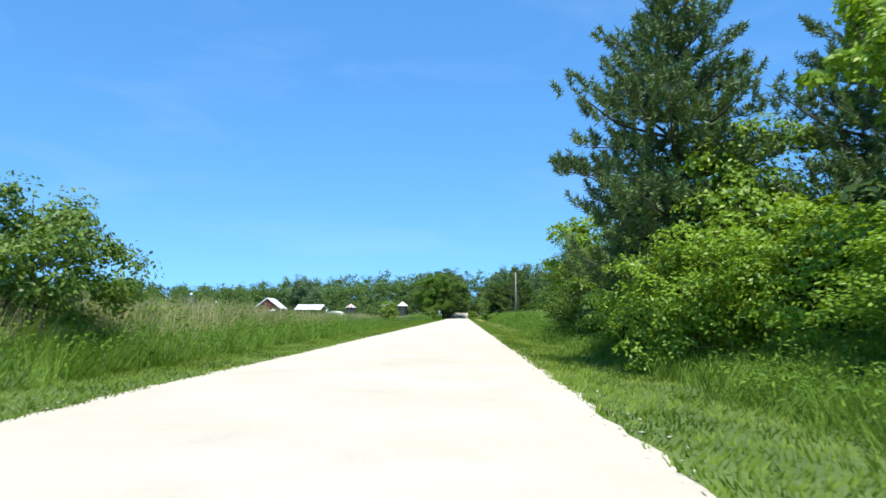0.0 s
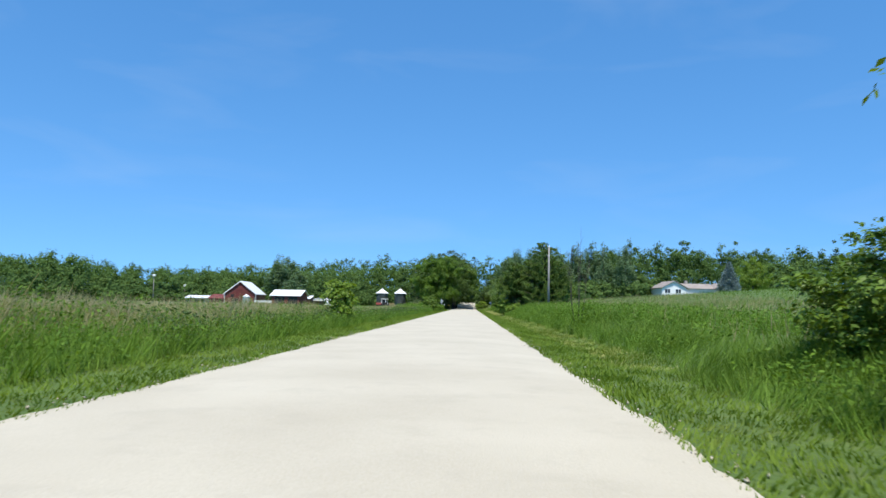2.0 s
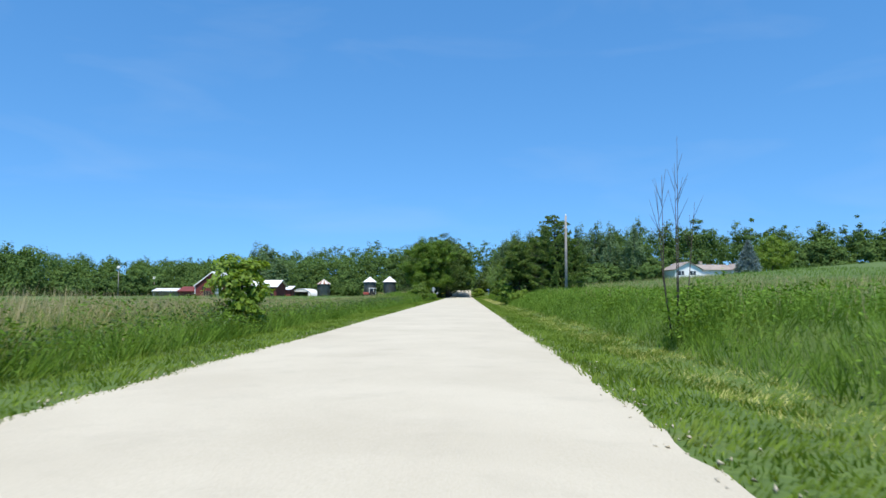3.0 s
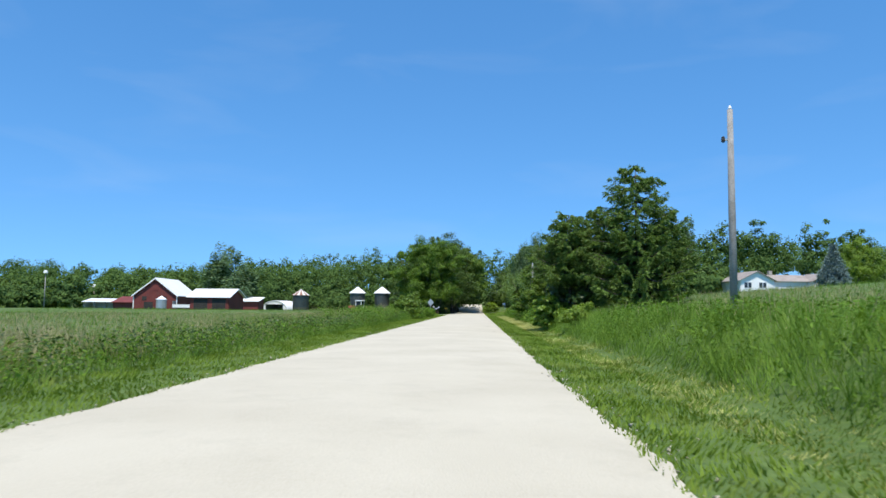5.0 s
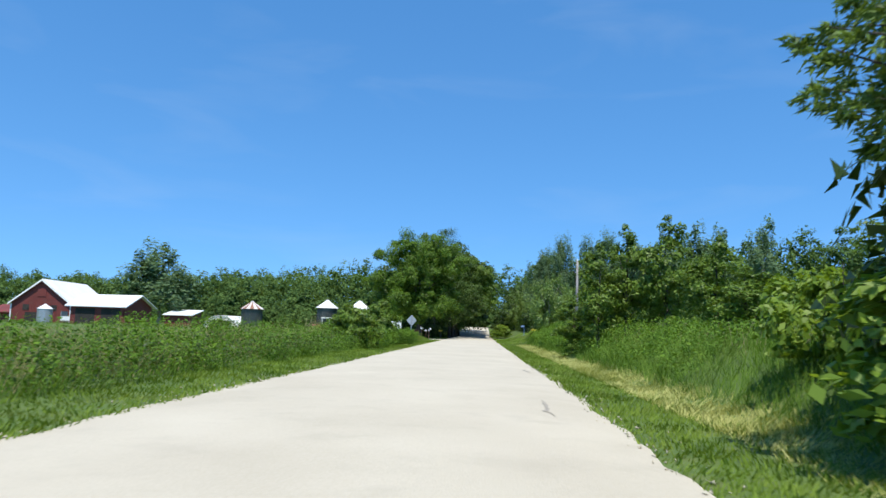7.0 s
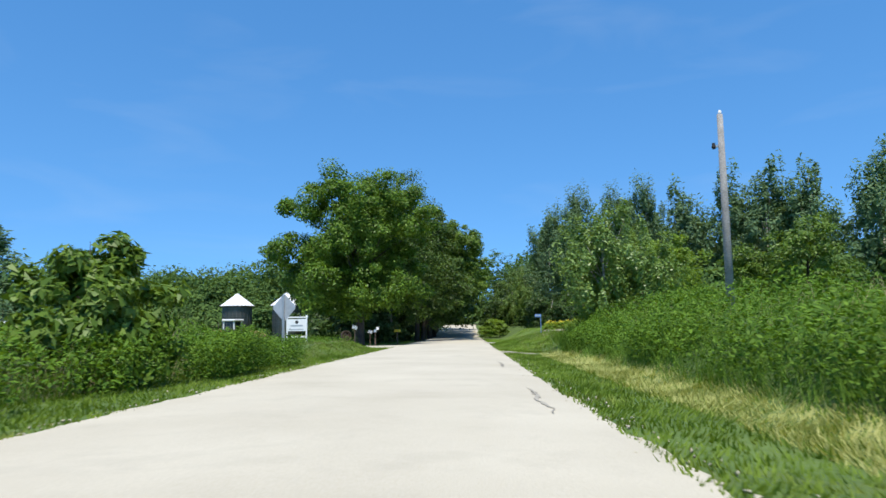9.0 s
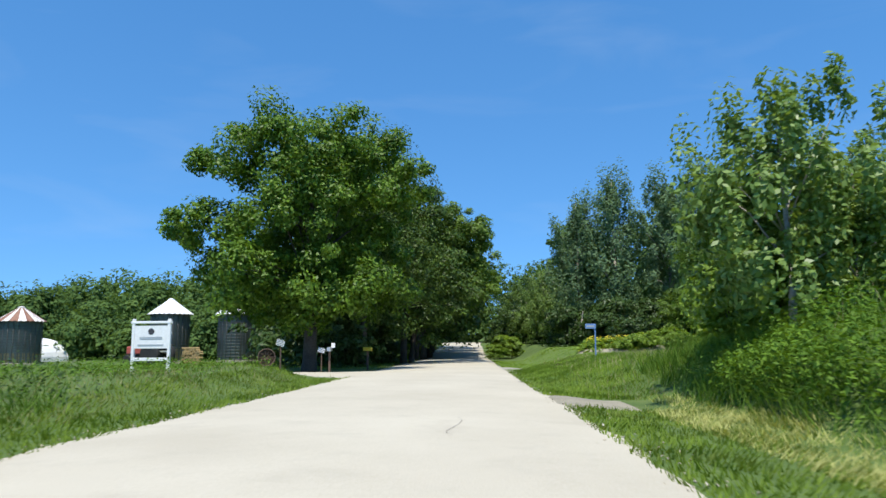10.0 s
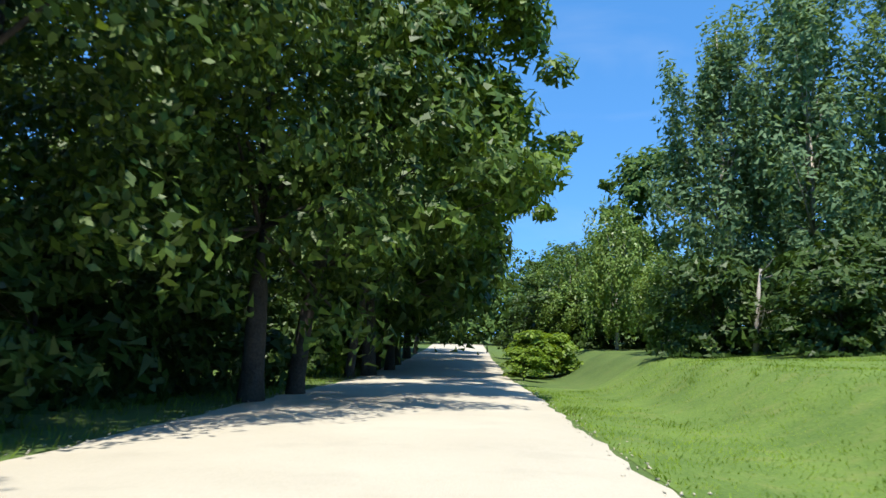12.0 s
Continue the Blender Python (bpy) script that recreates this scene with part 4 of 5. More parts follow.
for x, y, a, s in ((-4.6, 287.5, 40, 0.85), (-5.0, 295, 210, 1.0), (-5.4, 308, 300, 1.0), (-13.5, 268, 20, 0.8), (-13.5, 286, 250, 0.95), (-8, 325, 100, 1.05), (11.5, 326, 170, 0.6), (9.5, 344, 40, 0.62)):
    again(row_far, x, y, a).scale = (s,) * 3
lean_tree = lobed_tree("leaning_tree", 12.0, (
    (2.2, 0.0, 10.2, 3.4, 3.2, 4.0), (5.3, -0.6, 10.6, 2.3, 2.6, 2.4), (6.0, -0.8, 7.5, 1.9, 2.3, 2.2), (4.4, 2.0, 6.6, 2.6, 2.6, 2.6), (5.6, 6.0, 8.0, 2.4, 3.6, 3.4)),
    190, 26000, 0.24, 0.62, M_LEAF, M_BARK, "leafy tree leaning out over the shaded road", 45, 0.22, 20, (4.2, 0))
put(lean_tree, -5.0, 266.5)
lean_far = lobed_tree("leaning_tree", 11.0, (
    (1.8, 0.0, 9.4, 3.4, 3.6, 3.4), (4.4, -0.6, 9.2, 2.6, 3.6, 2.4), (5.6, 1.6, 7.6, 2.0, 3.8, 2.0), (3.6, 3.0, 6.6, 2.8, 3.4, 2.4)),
    110, 8000, 0.44, 0.8, M_ROW_SHADED, M_BARK, "leafy tree leaning out over the shaded road", 58, 0.2, 14, (3.8, 0))
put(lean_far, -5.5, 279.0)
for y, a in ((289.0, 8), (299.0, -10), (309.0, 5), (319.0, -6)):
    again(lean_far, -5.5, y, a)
# near-black leaves: the shade below the canopy is put into their colour
under = broad_tree("undergrowth_tree", 5.2, 3.0, 3.0, -1.0, 80, 4000, 0.34, 0.8, M_LEAF_SHADED, M_BARK, "leafy undergrowth below the roadside trees, coloured dark for the shade", 48, 0.08, 8)
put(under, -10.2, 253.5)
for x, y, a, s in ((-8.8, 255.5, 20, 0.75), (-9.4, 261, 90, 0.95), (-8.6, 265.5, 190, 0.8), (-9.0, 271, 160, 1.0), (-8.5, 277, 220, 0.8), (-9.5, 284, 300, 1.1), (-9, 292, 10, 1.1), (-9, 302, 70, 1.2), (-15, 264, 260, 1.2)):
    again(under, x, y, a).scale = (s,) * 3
again(small_tree, -6.2, 279.4, 50, label="small sunlit yellow-green bush in the tree shade").scale = (0.6,) * 3

# bare dead branches below the poplars
snag_rng = np.random.default_rng(29)
snag = empty("dead_tree", 10.2, 272.6, float(land(10.2, 272.6)), 0, "broken grey dead tree with bare crooked branches", "tree")
part("trunk", tube(bmesh.new(), [(0, 0, -0.2), (0.1, 0, 1.5), (0.35, 0.1, 3.2)], [0.12, 0.09, 0.05], 7), M_PALEBARK, snag)
for k in range(9):
    a, z = snag_rng.uniform(0, 6.28), snag_rng.uniform(0.9, 3.1)
    d = Vector((math.cos(a), math.sin(a) * 0.6 - 0.4, 0))
    p = Vector((0.1 * z, 0, z))
    m = p + d * 0.6 + Vector((0, 0, snag_rng.uniform(-0.1, 0.4)))
    part("limb", tube(bmesh.new(), [p, m, m + d * 0.5 + Vector((0, 0, snag_rng.uniform(-0.3, 0.6)))], [0.035, 0.025, 0.008], 5), M_PALEBARK, snag)

# tall poplars behind the lawn
POPLAR = "tall grey-green poplar at the edge of the lawn"
poplar = broad_tree("poplar_tree", 19.6, 3.1, 3.1, 0.2, 170, 17500, 0.262, 0.85, M_POPLAR, M_PALEBARK, POPLAR, 40, 0.2, 26, tiers=False)
put(poplar, 10.9, 277.5, 0, 0.86)
again(poplar, 14.5, 277, 40).scale = (0.98,) * 3
again(poplar, 20.0, 277.5, 90).scale = (0.96,) * 3
again(poplar, 23.6, 278, 200).scale = (1.0,) * 3
poplar_far = broad_tree("poplar_tree", 19.0, 3.6, 3.6, 0.2, 130, 8500, 0.42, 1.0, M_POPLAR, M_PALEBARK, POPLAR, 47, 0.2, 20, tiers=False)
put(poplar_far, 28.6, 279, 160, 0.95)
for x, y, a, s in ((33, 275, 220, 0.98), (37, 273, 280, 1.0), (41, 270, 20, 0.95), (47, 266, 330, 0.97)):
    again(poplar_far, x, y, a).scale = (s,) * 3
again(silver, 9.2, 292.4, 80, label="pale slender tree beside the far road").scale = (0.95, 0.95, 1.4)
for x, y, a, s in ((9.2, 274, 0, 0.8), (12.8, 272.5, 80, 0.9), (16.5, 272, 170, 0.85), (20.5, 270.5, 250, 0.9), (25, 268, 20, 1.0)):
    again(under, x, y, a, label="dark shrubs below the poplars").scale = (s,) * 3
# dark copies fill the thicket; its inner shade is in their colour
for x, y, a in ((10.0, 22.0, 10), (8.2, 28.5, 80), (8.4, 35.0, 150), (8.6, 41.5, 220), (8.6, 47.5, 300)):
    again(under, x, y, a, label="leafy undergrowth inside the thicket, coloured dark for the shade").scale = (0.85, 0.95, 0.8)
# dark copies added for the near-black shade inside the spruces
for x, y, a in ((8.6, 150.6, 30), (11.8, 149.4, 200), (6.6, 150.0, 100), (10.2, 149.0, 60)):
    again(under, x, y, a, label="added undergrowth below the spruces, coloured dark for the shade there").scale = (0.8, 0.7, 0.75)
for x, y, a, s in ((10.2, 250.2, 0, 0.8), (12.6, 249.8, 110, 0.9), (15.2, 249.6, 230, 0.95), (17.8, 250.0, 20, 0.9)):
    again(mound, x, y, a, label="low broad-leaved shrub along the lawn bed").scale = (s, s, s * 0.85)
for x, y, a, s in ((7.0, 303, 10, 1.2), (10.5, 299, 120, 1.2), (14.0, 296, 230, 1.25), (17.5, 293, 310, 1.2), (6.4, 313, 70, 1.3)):
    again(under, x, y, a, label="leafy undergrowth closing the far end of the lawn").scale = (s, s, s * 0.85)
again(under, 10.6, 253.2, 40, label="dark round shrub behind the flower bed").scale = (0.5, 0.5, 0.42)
again(silver, 10.2, 284, 100, label="pale slender tree beside the far road").scale = (0.8,) * 3
again(silver, 7.4, 301, 200, label="pale slender tree beside the far road").scale = (1.0,) * 3
again(vine, 17.8, 255, 30, label="green leafy tree beside the lawn").scale = (1.35, 1.35, 1.3)
sunny = broad_tree("lawn_tree", 8.4, 4.4, 4.2, -0.3, 120, 12000, 0.24, 0.8, M_LEAF_LIGHT, M_BARK, "broad bright yellow-green tree behind the grassy bank", 72, 0.16, 14, tiers=None)
put(sunny, 17.0, 245.4)
again(sunny, 86.5, 270, 60, label="rounded light green tree beside the blue-grey spruce").scale = (1.25, 1.25, 1.4)
again(vine, 22.5, 240, 0, label="dark green tree above the grassy bank").scale = (1.0,) * 3
again(vine, 25.5, 238, 90, label="dark green tree above the grassy bank").scale = (1.25,) * 3
again(poplar_far, -57, 268, 100, label="broad grey-green poplar behind the farm sheds").scale = (1.75, 1.75, 0.84)
again(under, 11.5, 269, 20, label="dark shrubs below the poplars").scale = (0.7, 0.7, 0.6)
again(vine, 18.5, 268, 140, label="yellow-green leafy tree below the poplars").scale = (0.8, 0.8, 0.75)
for x, y, a, s in ((2.5, 280.5, 120, 0.8), (3.2, 284.5, 200, 1.25), (4.6, 286.5, 60, 1.2), (3.9, 290, 150, 1.2), (4.4, 299, 10, 1.3)):
    again(small_tree, x, y, a, label="low bright green bush at the road edge").scale = (s, s * 1.3, s * 0.72)


# far woods: one mass of leaf clumps on the rising land
def far_woods(name, spots, label, seed, size=0.62, leaves=900, spread=0.3):
    """Dense rounded crowns, each with a low skirt of bushes at its foot."""
    rng = np.random.default_rng(seed)
    P, O = [], []
    for x, y, h, r in spots + [(a, b - 3, 4.5, 4.5) for a, b, _, _ in spots if b < 395]:
        deep = y > 383
        c, out, _ = broad_crown(rng, r, r, h * (0.34 if deep else 0.5), h * (0.64 if deep else 0.47), 60 if h > 5 else 26, (leaves * 3 // 4 if deep else leaves) if h > 5 else leaves // 2, r * spread, None)
        P.append(c + np.array([x, y, float(land(x, y))]))
        O.append(out)
    P, O = np.concatenate(P), np.concatenate(O)
    return tagged(new(name, leaf_mesh(name, P, O, size, rng, M_FAR, 0.85, 0.0, 0.3)), label, "trees", kind="stuff")


wood = np.random.default_rng(5)
spots = []
for row, (yy, f) in enumerate(((372, 0.72), (392, 0.92), (415, 1.0))):
    for x in np.arange(-330, 300, 7.0):
        if abs(x - 1) < 9 and yy < 380:
            continue
        h = np.interp(x, [-330, -230, -170, -140, -97, -60, -40, 0, 40, 300], [17, 19, 14, 14, 18, 20, 22, 22, 22, 24])
        spots.append((x + wood.uniform(-3, 3), yy + 0.12 * abs(x) + wood.uniform(-6, 6), f * h * wood.uniform(0.84, 1.06), wood.uniform(4.2, 6.6)))
spots += [(x, 356 + wood.uniform(-2, 2), wood.uniform(7, 10), 4.0) for x in (-11, -6, -1, 4, 9, 14)]
far_woods("far_woods", spots, "distant wooded hillside of mixed green trees", 61)
spots = [(x + wood.uniform(-3, 3), 288 + wood.uniform(-6, 14), wood.uniform(14, 20), wood.uniform(4, 5.5)) for x in np.arange(62, 180, 6)]
spots += [(x + wood.uniform(-2, 2), 282 + wood.uniform(-3, 3), wood.uniform(8, 11.5), wood.uniform(4, 5)) for x in np.arange(96, 190, 5.5)]
far_woods("house_woods", spots, "green trees standing behind the white house", 62, 0.5, 2600, 0.3)
spots = [(x + wood.uniform(-2, 2), 300 + wood.uniform(-4, 10), wood.uniform(14, 20), wood.uniform(4, 5)) for x in np.arange(15, 62, 6)]
spots += [(x + wood.uniform(-2, 2), 266 + wood.uniform(-3, 6), wood.uniform(5.2, 8), wood.uniform(3, 4)) for x in np.arange(27, 56, 5)]
far_woods("lawn_woods", spots, "green trees and shrubs closing the lawn", 64, 0.5, 3000, 0.33)
spots = [(x + wood.uniform(-2, 2), 316 + wood.uniform(-5, 12), wood.uniform(11.5, 14) + 0.05 * (x + 60), wood.uniform(4.6, 6.5)) for x in np.arange(-112, -18, 4.2)]
spots += [(x + wood.uniform(-2, 2), 266 + wood.uniform(-8, 10), wood.uniform(12, 16), wood.uniform(4, 6)) for x in np.arange(-190, -122, 6)]
spots += [(x + wood.uniform(-2, 2), 262 + wood.uniform(-4, 6), wood.uniform(5, 8), wood.uniform(3, 4)) for x in np.arange(-125, -98, 5)]
spots += [(x + wood.uniform(-2, 2), 268 + wood.uniform(-5, 8), wood.uniform(5.5, 8.5), wood.uniform(3.5, 4.5)) for x in np.arange(-118, -72, 4.5)]
spots += [(-107, 236, 13.0, 5.5), (-115, 239, 12.0, 5.5), (-123, 238, 11.5, 5.0), (-100, 242, 8.0, 4.0)]
far_woods("farm_woods", spots, "green trees standing behind the farmyard", 63, 0.52, 1800, 0.33)
spots = [(x + wood.uniform(-1, 1), 290 + wood.uniform(-4, 6), wood.uniform(6, 9), wood.uniform(3.2, 4.2)) for x in np.arange(-52, -18, 4.2)]
far_woods("crib_woods", spots, "green bushes and young trees behind the corn cribs", 65, 0.42, 2600, 0.34)


# ---- farm buildings ----
def gable_house(name, w, d, eave, ridge, wall, roof, label, category, x, y, rz, z=None, over=0.35, openings=()):
    """A building with its gable ends along y; w across x, d along y."""
    ob = empty(name, x, y, float(land(x, y)) - 0.05 if z is None else z, rz, label, category)
    t = 0.18
    part("wall", prism([(-w / 2, 0), (w / 2, 0), (w / 2, eave), (0, ridge), (-w / 2, eave)], -d / 2, -d / 2 + t), wall, ob)
    part("wall", prism([(-w / 2, 0), (w / 2, 0), (w / 2, eave), (0, ridge), (-w / 2, eave)], d / 2 - t, d / 2), wall, ob)
    for s in (-1, 1):
        part("wall", boxes((s * w / 2 - t / 2, s * w / 2 + t / 2, -d / 2 + t, d / 2 - t, 0, eave)), wall, ob)
        k = (ridge - eave) / (w / 2)
        e = w / 2 + over
        part("roof", prism([(0, ridge + 0.02), (s * e, ridge - k * e + 0.02), (s * e, ridge - k * e + 0.14), (0, ridge + 0.16)], -d / 2 - over, d / 2 + over), roof, ob)
    return ob


barn = gable_house("barn", 8.6, 14.0, 4.0, 7.35, M_RED, M_ROOF, "red board barn with a white metal gable roof", "barn", -65.1, 252.1, 5, -0.7)
# no doorway is cut: a thin dark slab carries its inside shade
part("door", boxes((-2.2, -0.4, -7.08, -7.0, 0, 2.6)), M_DARK, barn, "dark slab on the wall standing for the shade inside the barn doorway")
part("window", boxes((-0.6, 0.6, -7.06, -7.0, 4.9, 6.0)), M_RED, barn, "closed red loft door")
for x in (-4.3, 4.3):
    part("corner_board", boxes((x - 0.09, x + 0.09, -7.06, -6.9, 0, 3.9)), M_WHITE, barn, "white corner board")


for s in (-1, 1):
    part("trim", prism([(0, 7.2), (s * 4.65, 3.58), (s * 4.65, 3.76), (0, 7.38)], -7.42, -7.36), M_WHITE, barn, "white rake board")
# dark slabs again, for the shade inside the loft windows
for x in (-2.6, 1.4):
    part("window", boxes((x, x + 0.9, -7.06, -7.0, 2.9, 3.7)), M_DARK, barn, "dark slab on the wall standing for the shade inside a loft window")
for k in range(22):
    x = -4.1 + 8.2 * k / 21
    part("batten", boxes((x - 0.03, x + 0.03, -7.045, -7.0, 0, 3.85)), M_RED, barn)


def shed(name, w, d, front, back, x, y, rz, label, wall=M_RED, roof=M_ROOF, open_front=True):
    ob = empty(name, x, y, float(land(x, y)) - 0.05, rz, label, "shed")
    for s in (-1, 1):
        part("wall", prism([(-d / 2, 0), (d / 2, 0), (d / 2, back), (-d / 2, front)], -0.06, 0.06), wall, ob).matrix_basis = pose(s * w / 2, 0, 0, 0, 0, 90)
    part("wall", boxes((-w / 2, w / 2, d / 2 - 0.1, d / 2, 0, back)), wall, ob)
    if open_front:
        for x0 in np.linspace(-w / 2, w / 2, 4):
            part("post", boxes((x0 - 0.1, x0 + 0.1, -d / 2, -d / 2 + 0.2, 0, front), bevel=0.02), M_POLE, ob)
    else:
        part("wall", boxes((-w / 2, w / 2, -d / 2, -d / 2 + 0.1, 0, front)), wall, ob)
    k = (back - front) / d
    part("roof", prism([(-d / 2 - 0.5, front - k * 0.5 + 0.02), (d / 2 + 0.3, back + k * 0.3 + 0.02), (d / 2 + 0.3, back + k * 0.3 + 0.12), (-d / 2 - 0.5, front - k * 0.5 + 0.12)], -w / 2 - 0.3, w / 2 + 0.3), roof, ob).matrix_basis = pose(0, 0, 0, 0, 0, 90)
    return ob


machine = gable_house("machine_shed", 5.6, 7.6, 2.4, 3.7, M_RED, M_ROOF, "low red shed with a white metal gable roof", "shed", -47.3, 232.5, 82, over=0.5)
# bays are dark slabs on the closed wall, their shade put into the colour
part("door", boxes((-2.93, -2.885, -3.2, -0.6, 0, 2.0)), M_DARK, machine, "dark slab on the wall standing for the shade inside an open bay")
part("door", boxes((-2.93, -2.885, 0.3, 3.0, 0, 2.0)), M_DARK, machine, "dark slab on the wall standing for the shade inside an open bay")
shed("small_shed", 4.6, 4.0, 2.3, 3.1, -50.5, 263, 0, "small red shed with a white metal roof", open_front=False)
shed("lean_to", 4.4, 4.0, 1.9, 2.9, -71.6, 248.6, 0, "low red lean-to with a dark red roof beside the barn", M_RED, M_RED, False)
shed("low_shed", 6.5, 4.5, 1.9, 2.5, -78.6, 252, 8, "low white-roofed farm shed", M_WHITE)

# grain bin before the barn
bin_ = empty("grain_bin", -61.6, 241.5, -0.75, 0, "small galvanised feed bin standing before the barn", "grain bin")
part("body", lathe([(0.95, 0.4), (1.0, 0.45), (1.0, 3.1), (0.95, 3.15)], 24), M_STEEL, bin_)
part("roof", lathe([(1.06, 3.1), (1.06, 3.16), (0.18, 3.75), (0.15, 3.85)], 24), M_ROOF, bin_)
for a in range(4):
    part("leg", tube(bmesh.new(), [(0.85 * math.cos(a * 1.57 + 0.7), 0.85 * math.sin(a * 1.57 + 0.7), 0), (0.85 * math.cos(a * 1.57 + 0.7), 0.85 * math.sin(a * 1.57 + 0.7), 0.6)], [0.05, 0.05], 6), M_STEEL, bin_)

# hoop shed
hoop = empty("hoop_shed", -48.2, 280, float(land(-48.2, 280)), -6, "white rounded hoop shed with a dark open end", "hoop shed")
hoop.scale = (0.82, 0.9, 0.85)
arc = [(4.1 * math.cos(a), 3.0 * math.sin(a)) for a in np.linspace(0, math.pi, 17)]
part("cover", prism(arc + [(3.95 * math.cos(a), 2.85 * math.sin(a)) for a in np.linspace(math.pi, 0, 17)], -5, 5), M_WHITE, hoop)
part("end_wall", prism([(-4.0, 0), (-2.7, 0), (-2.7, 1.9), (2.7, 1.9), (2.7, 0), (4.0, 0)] + [(4.0 * math.cos(a), 2.9 * math.sin(a)) for a in np.linspace(0.02, math.pi - 0.02, 15)], -4.9, -4.8), M_WHITE, hoop)
part("end_wall", prism([(4.0 * math.cos(a), 2.9 * math.sin(a)) for a in np.linspace(0, math.pi, 15)], 4.8, 4.9), M_WHITE, hoop)


def corn_crib(x, y, r, eave, apex, roof, label, corn):
    """A round wire crib under a ribbed cone of sheet metal."""
    ob = empty("corn_crib", x, y, float(land(x, y)) - 0.02, 0, label, "corn crib", "corn cribs in the farmyard")
    part("base", lathe([(r + 0.1, 0), (r + 0.1, 0.2), (r, 0.22)], 28), M_STONE, ob)
    # added cylinder inside the wire; its colour carries the shade of the crib
    part("mesh_shade_core", lathe([(r - 0.05, 0.2), (r - 0.05, eave - 0.05), (r - 0.2, eave)], 28), M_MESH_SHADE, ob, "added inner cylinder, dark grey-green for wire mesh with shade behind it")
    if corn:
        part("fill", lathe([(r - 0.045, 0.2), (r - 0.045, corn * 0.5), (r - 0.06, corn * 0.52)], 24), M_CORN, ob, "old corn behind the wire")
    for k in range(24):
        a = 2 * math.pi * k / 24
        part("upright", tube(bmesh.new(), [(r * math.cos(a), r * math.sin(a), 0.2), (r * math.cos(a), r * math.sin(a), eave)], [0.025, 0.025], 4), M_MESH, ob)
    for z in np.linspace(0.3, eave, 16):
        part("hoop", lathe([(r + 0.005, z - 0.02), (r + 0.035, z - 0.02), (r + 0.035, z + 0.02), (r + 0.005, z + 0.02)], 28), M_MESH, ob)
    n = 28
    bm = bmesh.new()
    low = [bm.verts.new(((r + 0.3) * math.cos(math.pi * k / n), (r + 0.3) * math.sin(math.pi * k / n), eave - 0.12 + (0.05 if k % 2 else 0))) for k in range(2 * n)]
    top = [bm.verts.new((0.28 * math.cos(math.pi * k / n), 0.28 * math.sin(math.pi * k / n), apex - 0.15)) for k in range(2 * n)]
    for k in range(2 * n):
        bm.faces.new((low[k], low[(k + 1) % (2 * n)], top[(k + 1) % (2 * n)], top[k]))
    bm.faces.new(top)
    top_part = part("roof", bm, roof, ob)
    if roof is M_RUST:
        top_part.data.materials.append(M_RUSTRED)
        for f in top_part.data.polygons:
            f.material_index = 1 if f.index % 6 in (1, 2, 3) and f.index < 2 * n else 0
    part("cap", lathe([(0.32, apex - 0.18), (0.32, apex - 0.08), (0.1, apex), (0.05, apex + 0.02)], 16), roof, ob)
    return ob


corn_crib(-27.6, 270.7, 1.72, 4.55, 5.95, M_ROOF, "round wire corn crib with a white cone roof", 2.6)
corn_crib(-22.2, 273.3, 1.75, 4.6, 6.1, M_ROOF, "round wire corn crib with a white cone roof, near the trees", 0)
corn_crib(-40.6, 268.9, 1.8, 4.0, 5.3, M_RUST, "round wire corn crib with a rusty striped cone roof", 2.2)

# flat hay wagon before the barn
wagon = empty("hay_wagon", -57.2, 243.5, float(land(-57.2, 243.5)), 8, "pale flat hay wagon standing before the barn", "wagon")
part("bed", boxes((-2.6, 2.6, -1.1, 1.1, 0.75, 0.9), bevel=0.02), M_POLE, wagon)
part("side_board", boxes((-2.6, 2.6, -1.14, -1.1, 0.9, 1.5)), M_WHITE, wagon)
part("rack", boxes((-2.6, -2.5, -1.1, 1.1, 0.9, 2.2)), M_POLE, wagon)
for x in (-1.8, 1.8):
    for y in (-1.0, 1.0):
        w = part("wheel", lathe([(0.18, -0.09), (0.36, -0.09), (0.38, 0), (0.36, 0.09), (0.18, 0.09)], 18), M_BLACK, wagon)
        w.matrix_basis = pose(x, y, 0.38, 90, 0, 0)

# yard light
lamp = empty("yard_light", -94, 256, float(land(-94, 256)), 0, "tall yard light pole with a white lamp head", "yard light")
part("pole", tube(bmesh.new(), [(0, 0, -0.2), (0, 0, 8.2)], [0.13, 0.09], 8), M_POLE, lamp)
part("arm", tube(bmesh.new(), [(0, 0, 8.0), (0.6, -0.4, 8.3)], [0.04, 0.04], 6), M_STEEL, lamp)
part("lamp_head", lathe([(0.15, 7.9), (0.45, 8.0), (0.4, 8.45), (0.1, 8.6)], 12), M_WHITE, lamp)

second_lamp = copy_thing(lamp, pose(-89.2, 267.7, float(land(-89.2, 267.7)) - 2.6, 0, 0, 40))
tagged(second_lamp, "slim yard light pole beside the low sheds")

# ---- house on the rise ----
house = gable_house("house", 7.2, 9.0, 2.6, 4.4, M_WHITE, M_SHINGLE, "white ranch house with a grey-brown shingle roof", "house", 58.5, 261, 6, float(land(58.5, 261)) + 0.35, over=0.5)
part("foundation", boxes((-3.7, 18.5, -4.6, 4.4, -1.2, 0.0)), M_STONE, house)
part("wing", boxes((3.6, 13.0, -1.5, 4.3, 0, 2.5)), M_WHITE, house)
part("wing_roof", prism([(-3.4, 2.45), (-3.4, 2.55), (0, 4.05), (3.4, 2.55), (3.4, 2.45), (0, 3.92)], 3.2, 13.2), M_SHINGLE, house).matrix_basis = pose(0, 1.4, 0, 0, 0, -90)
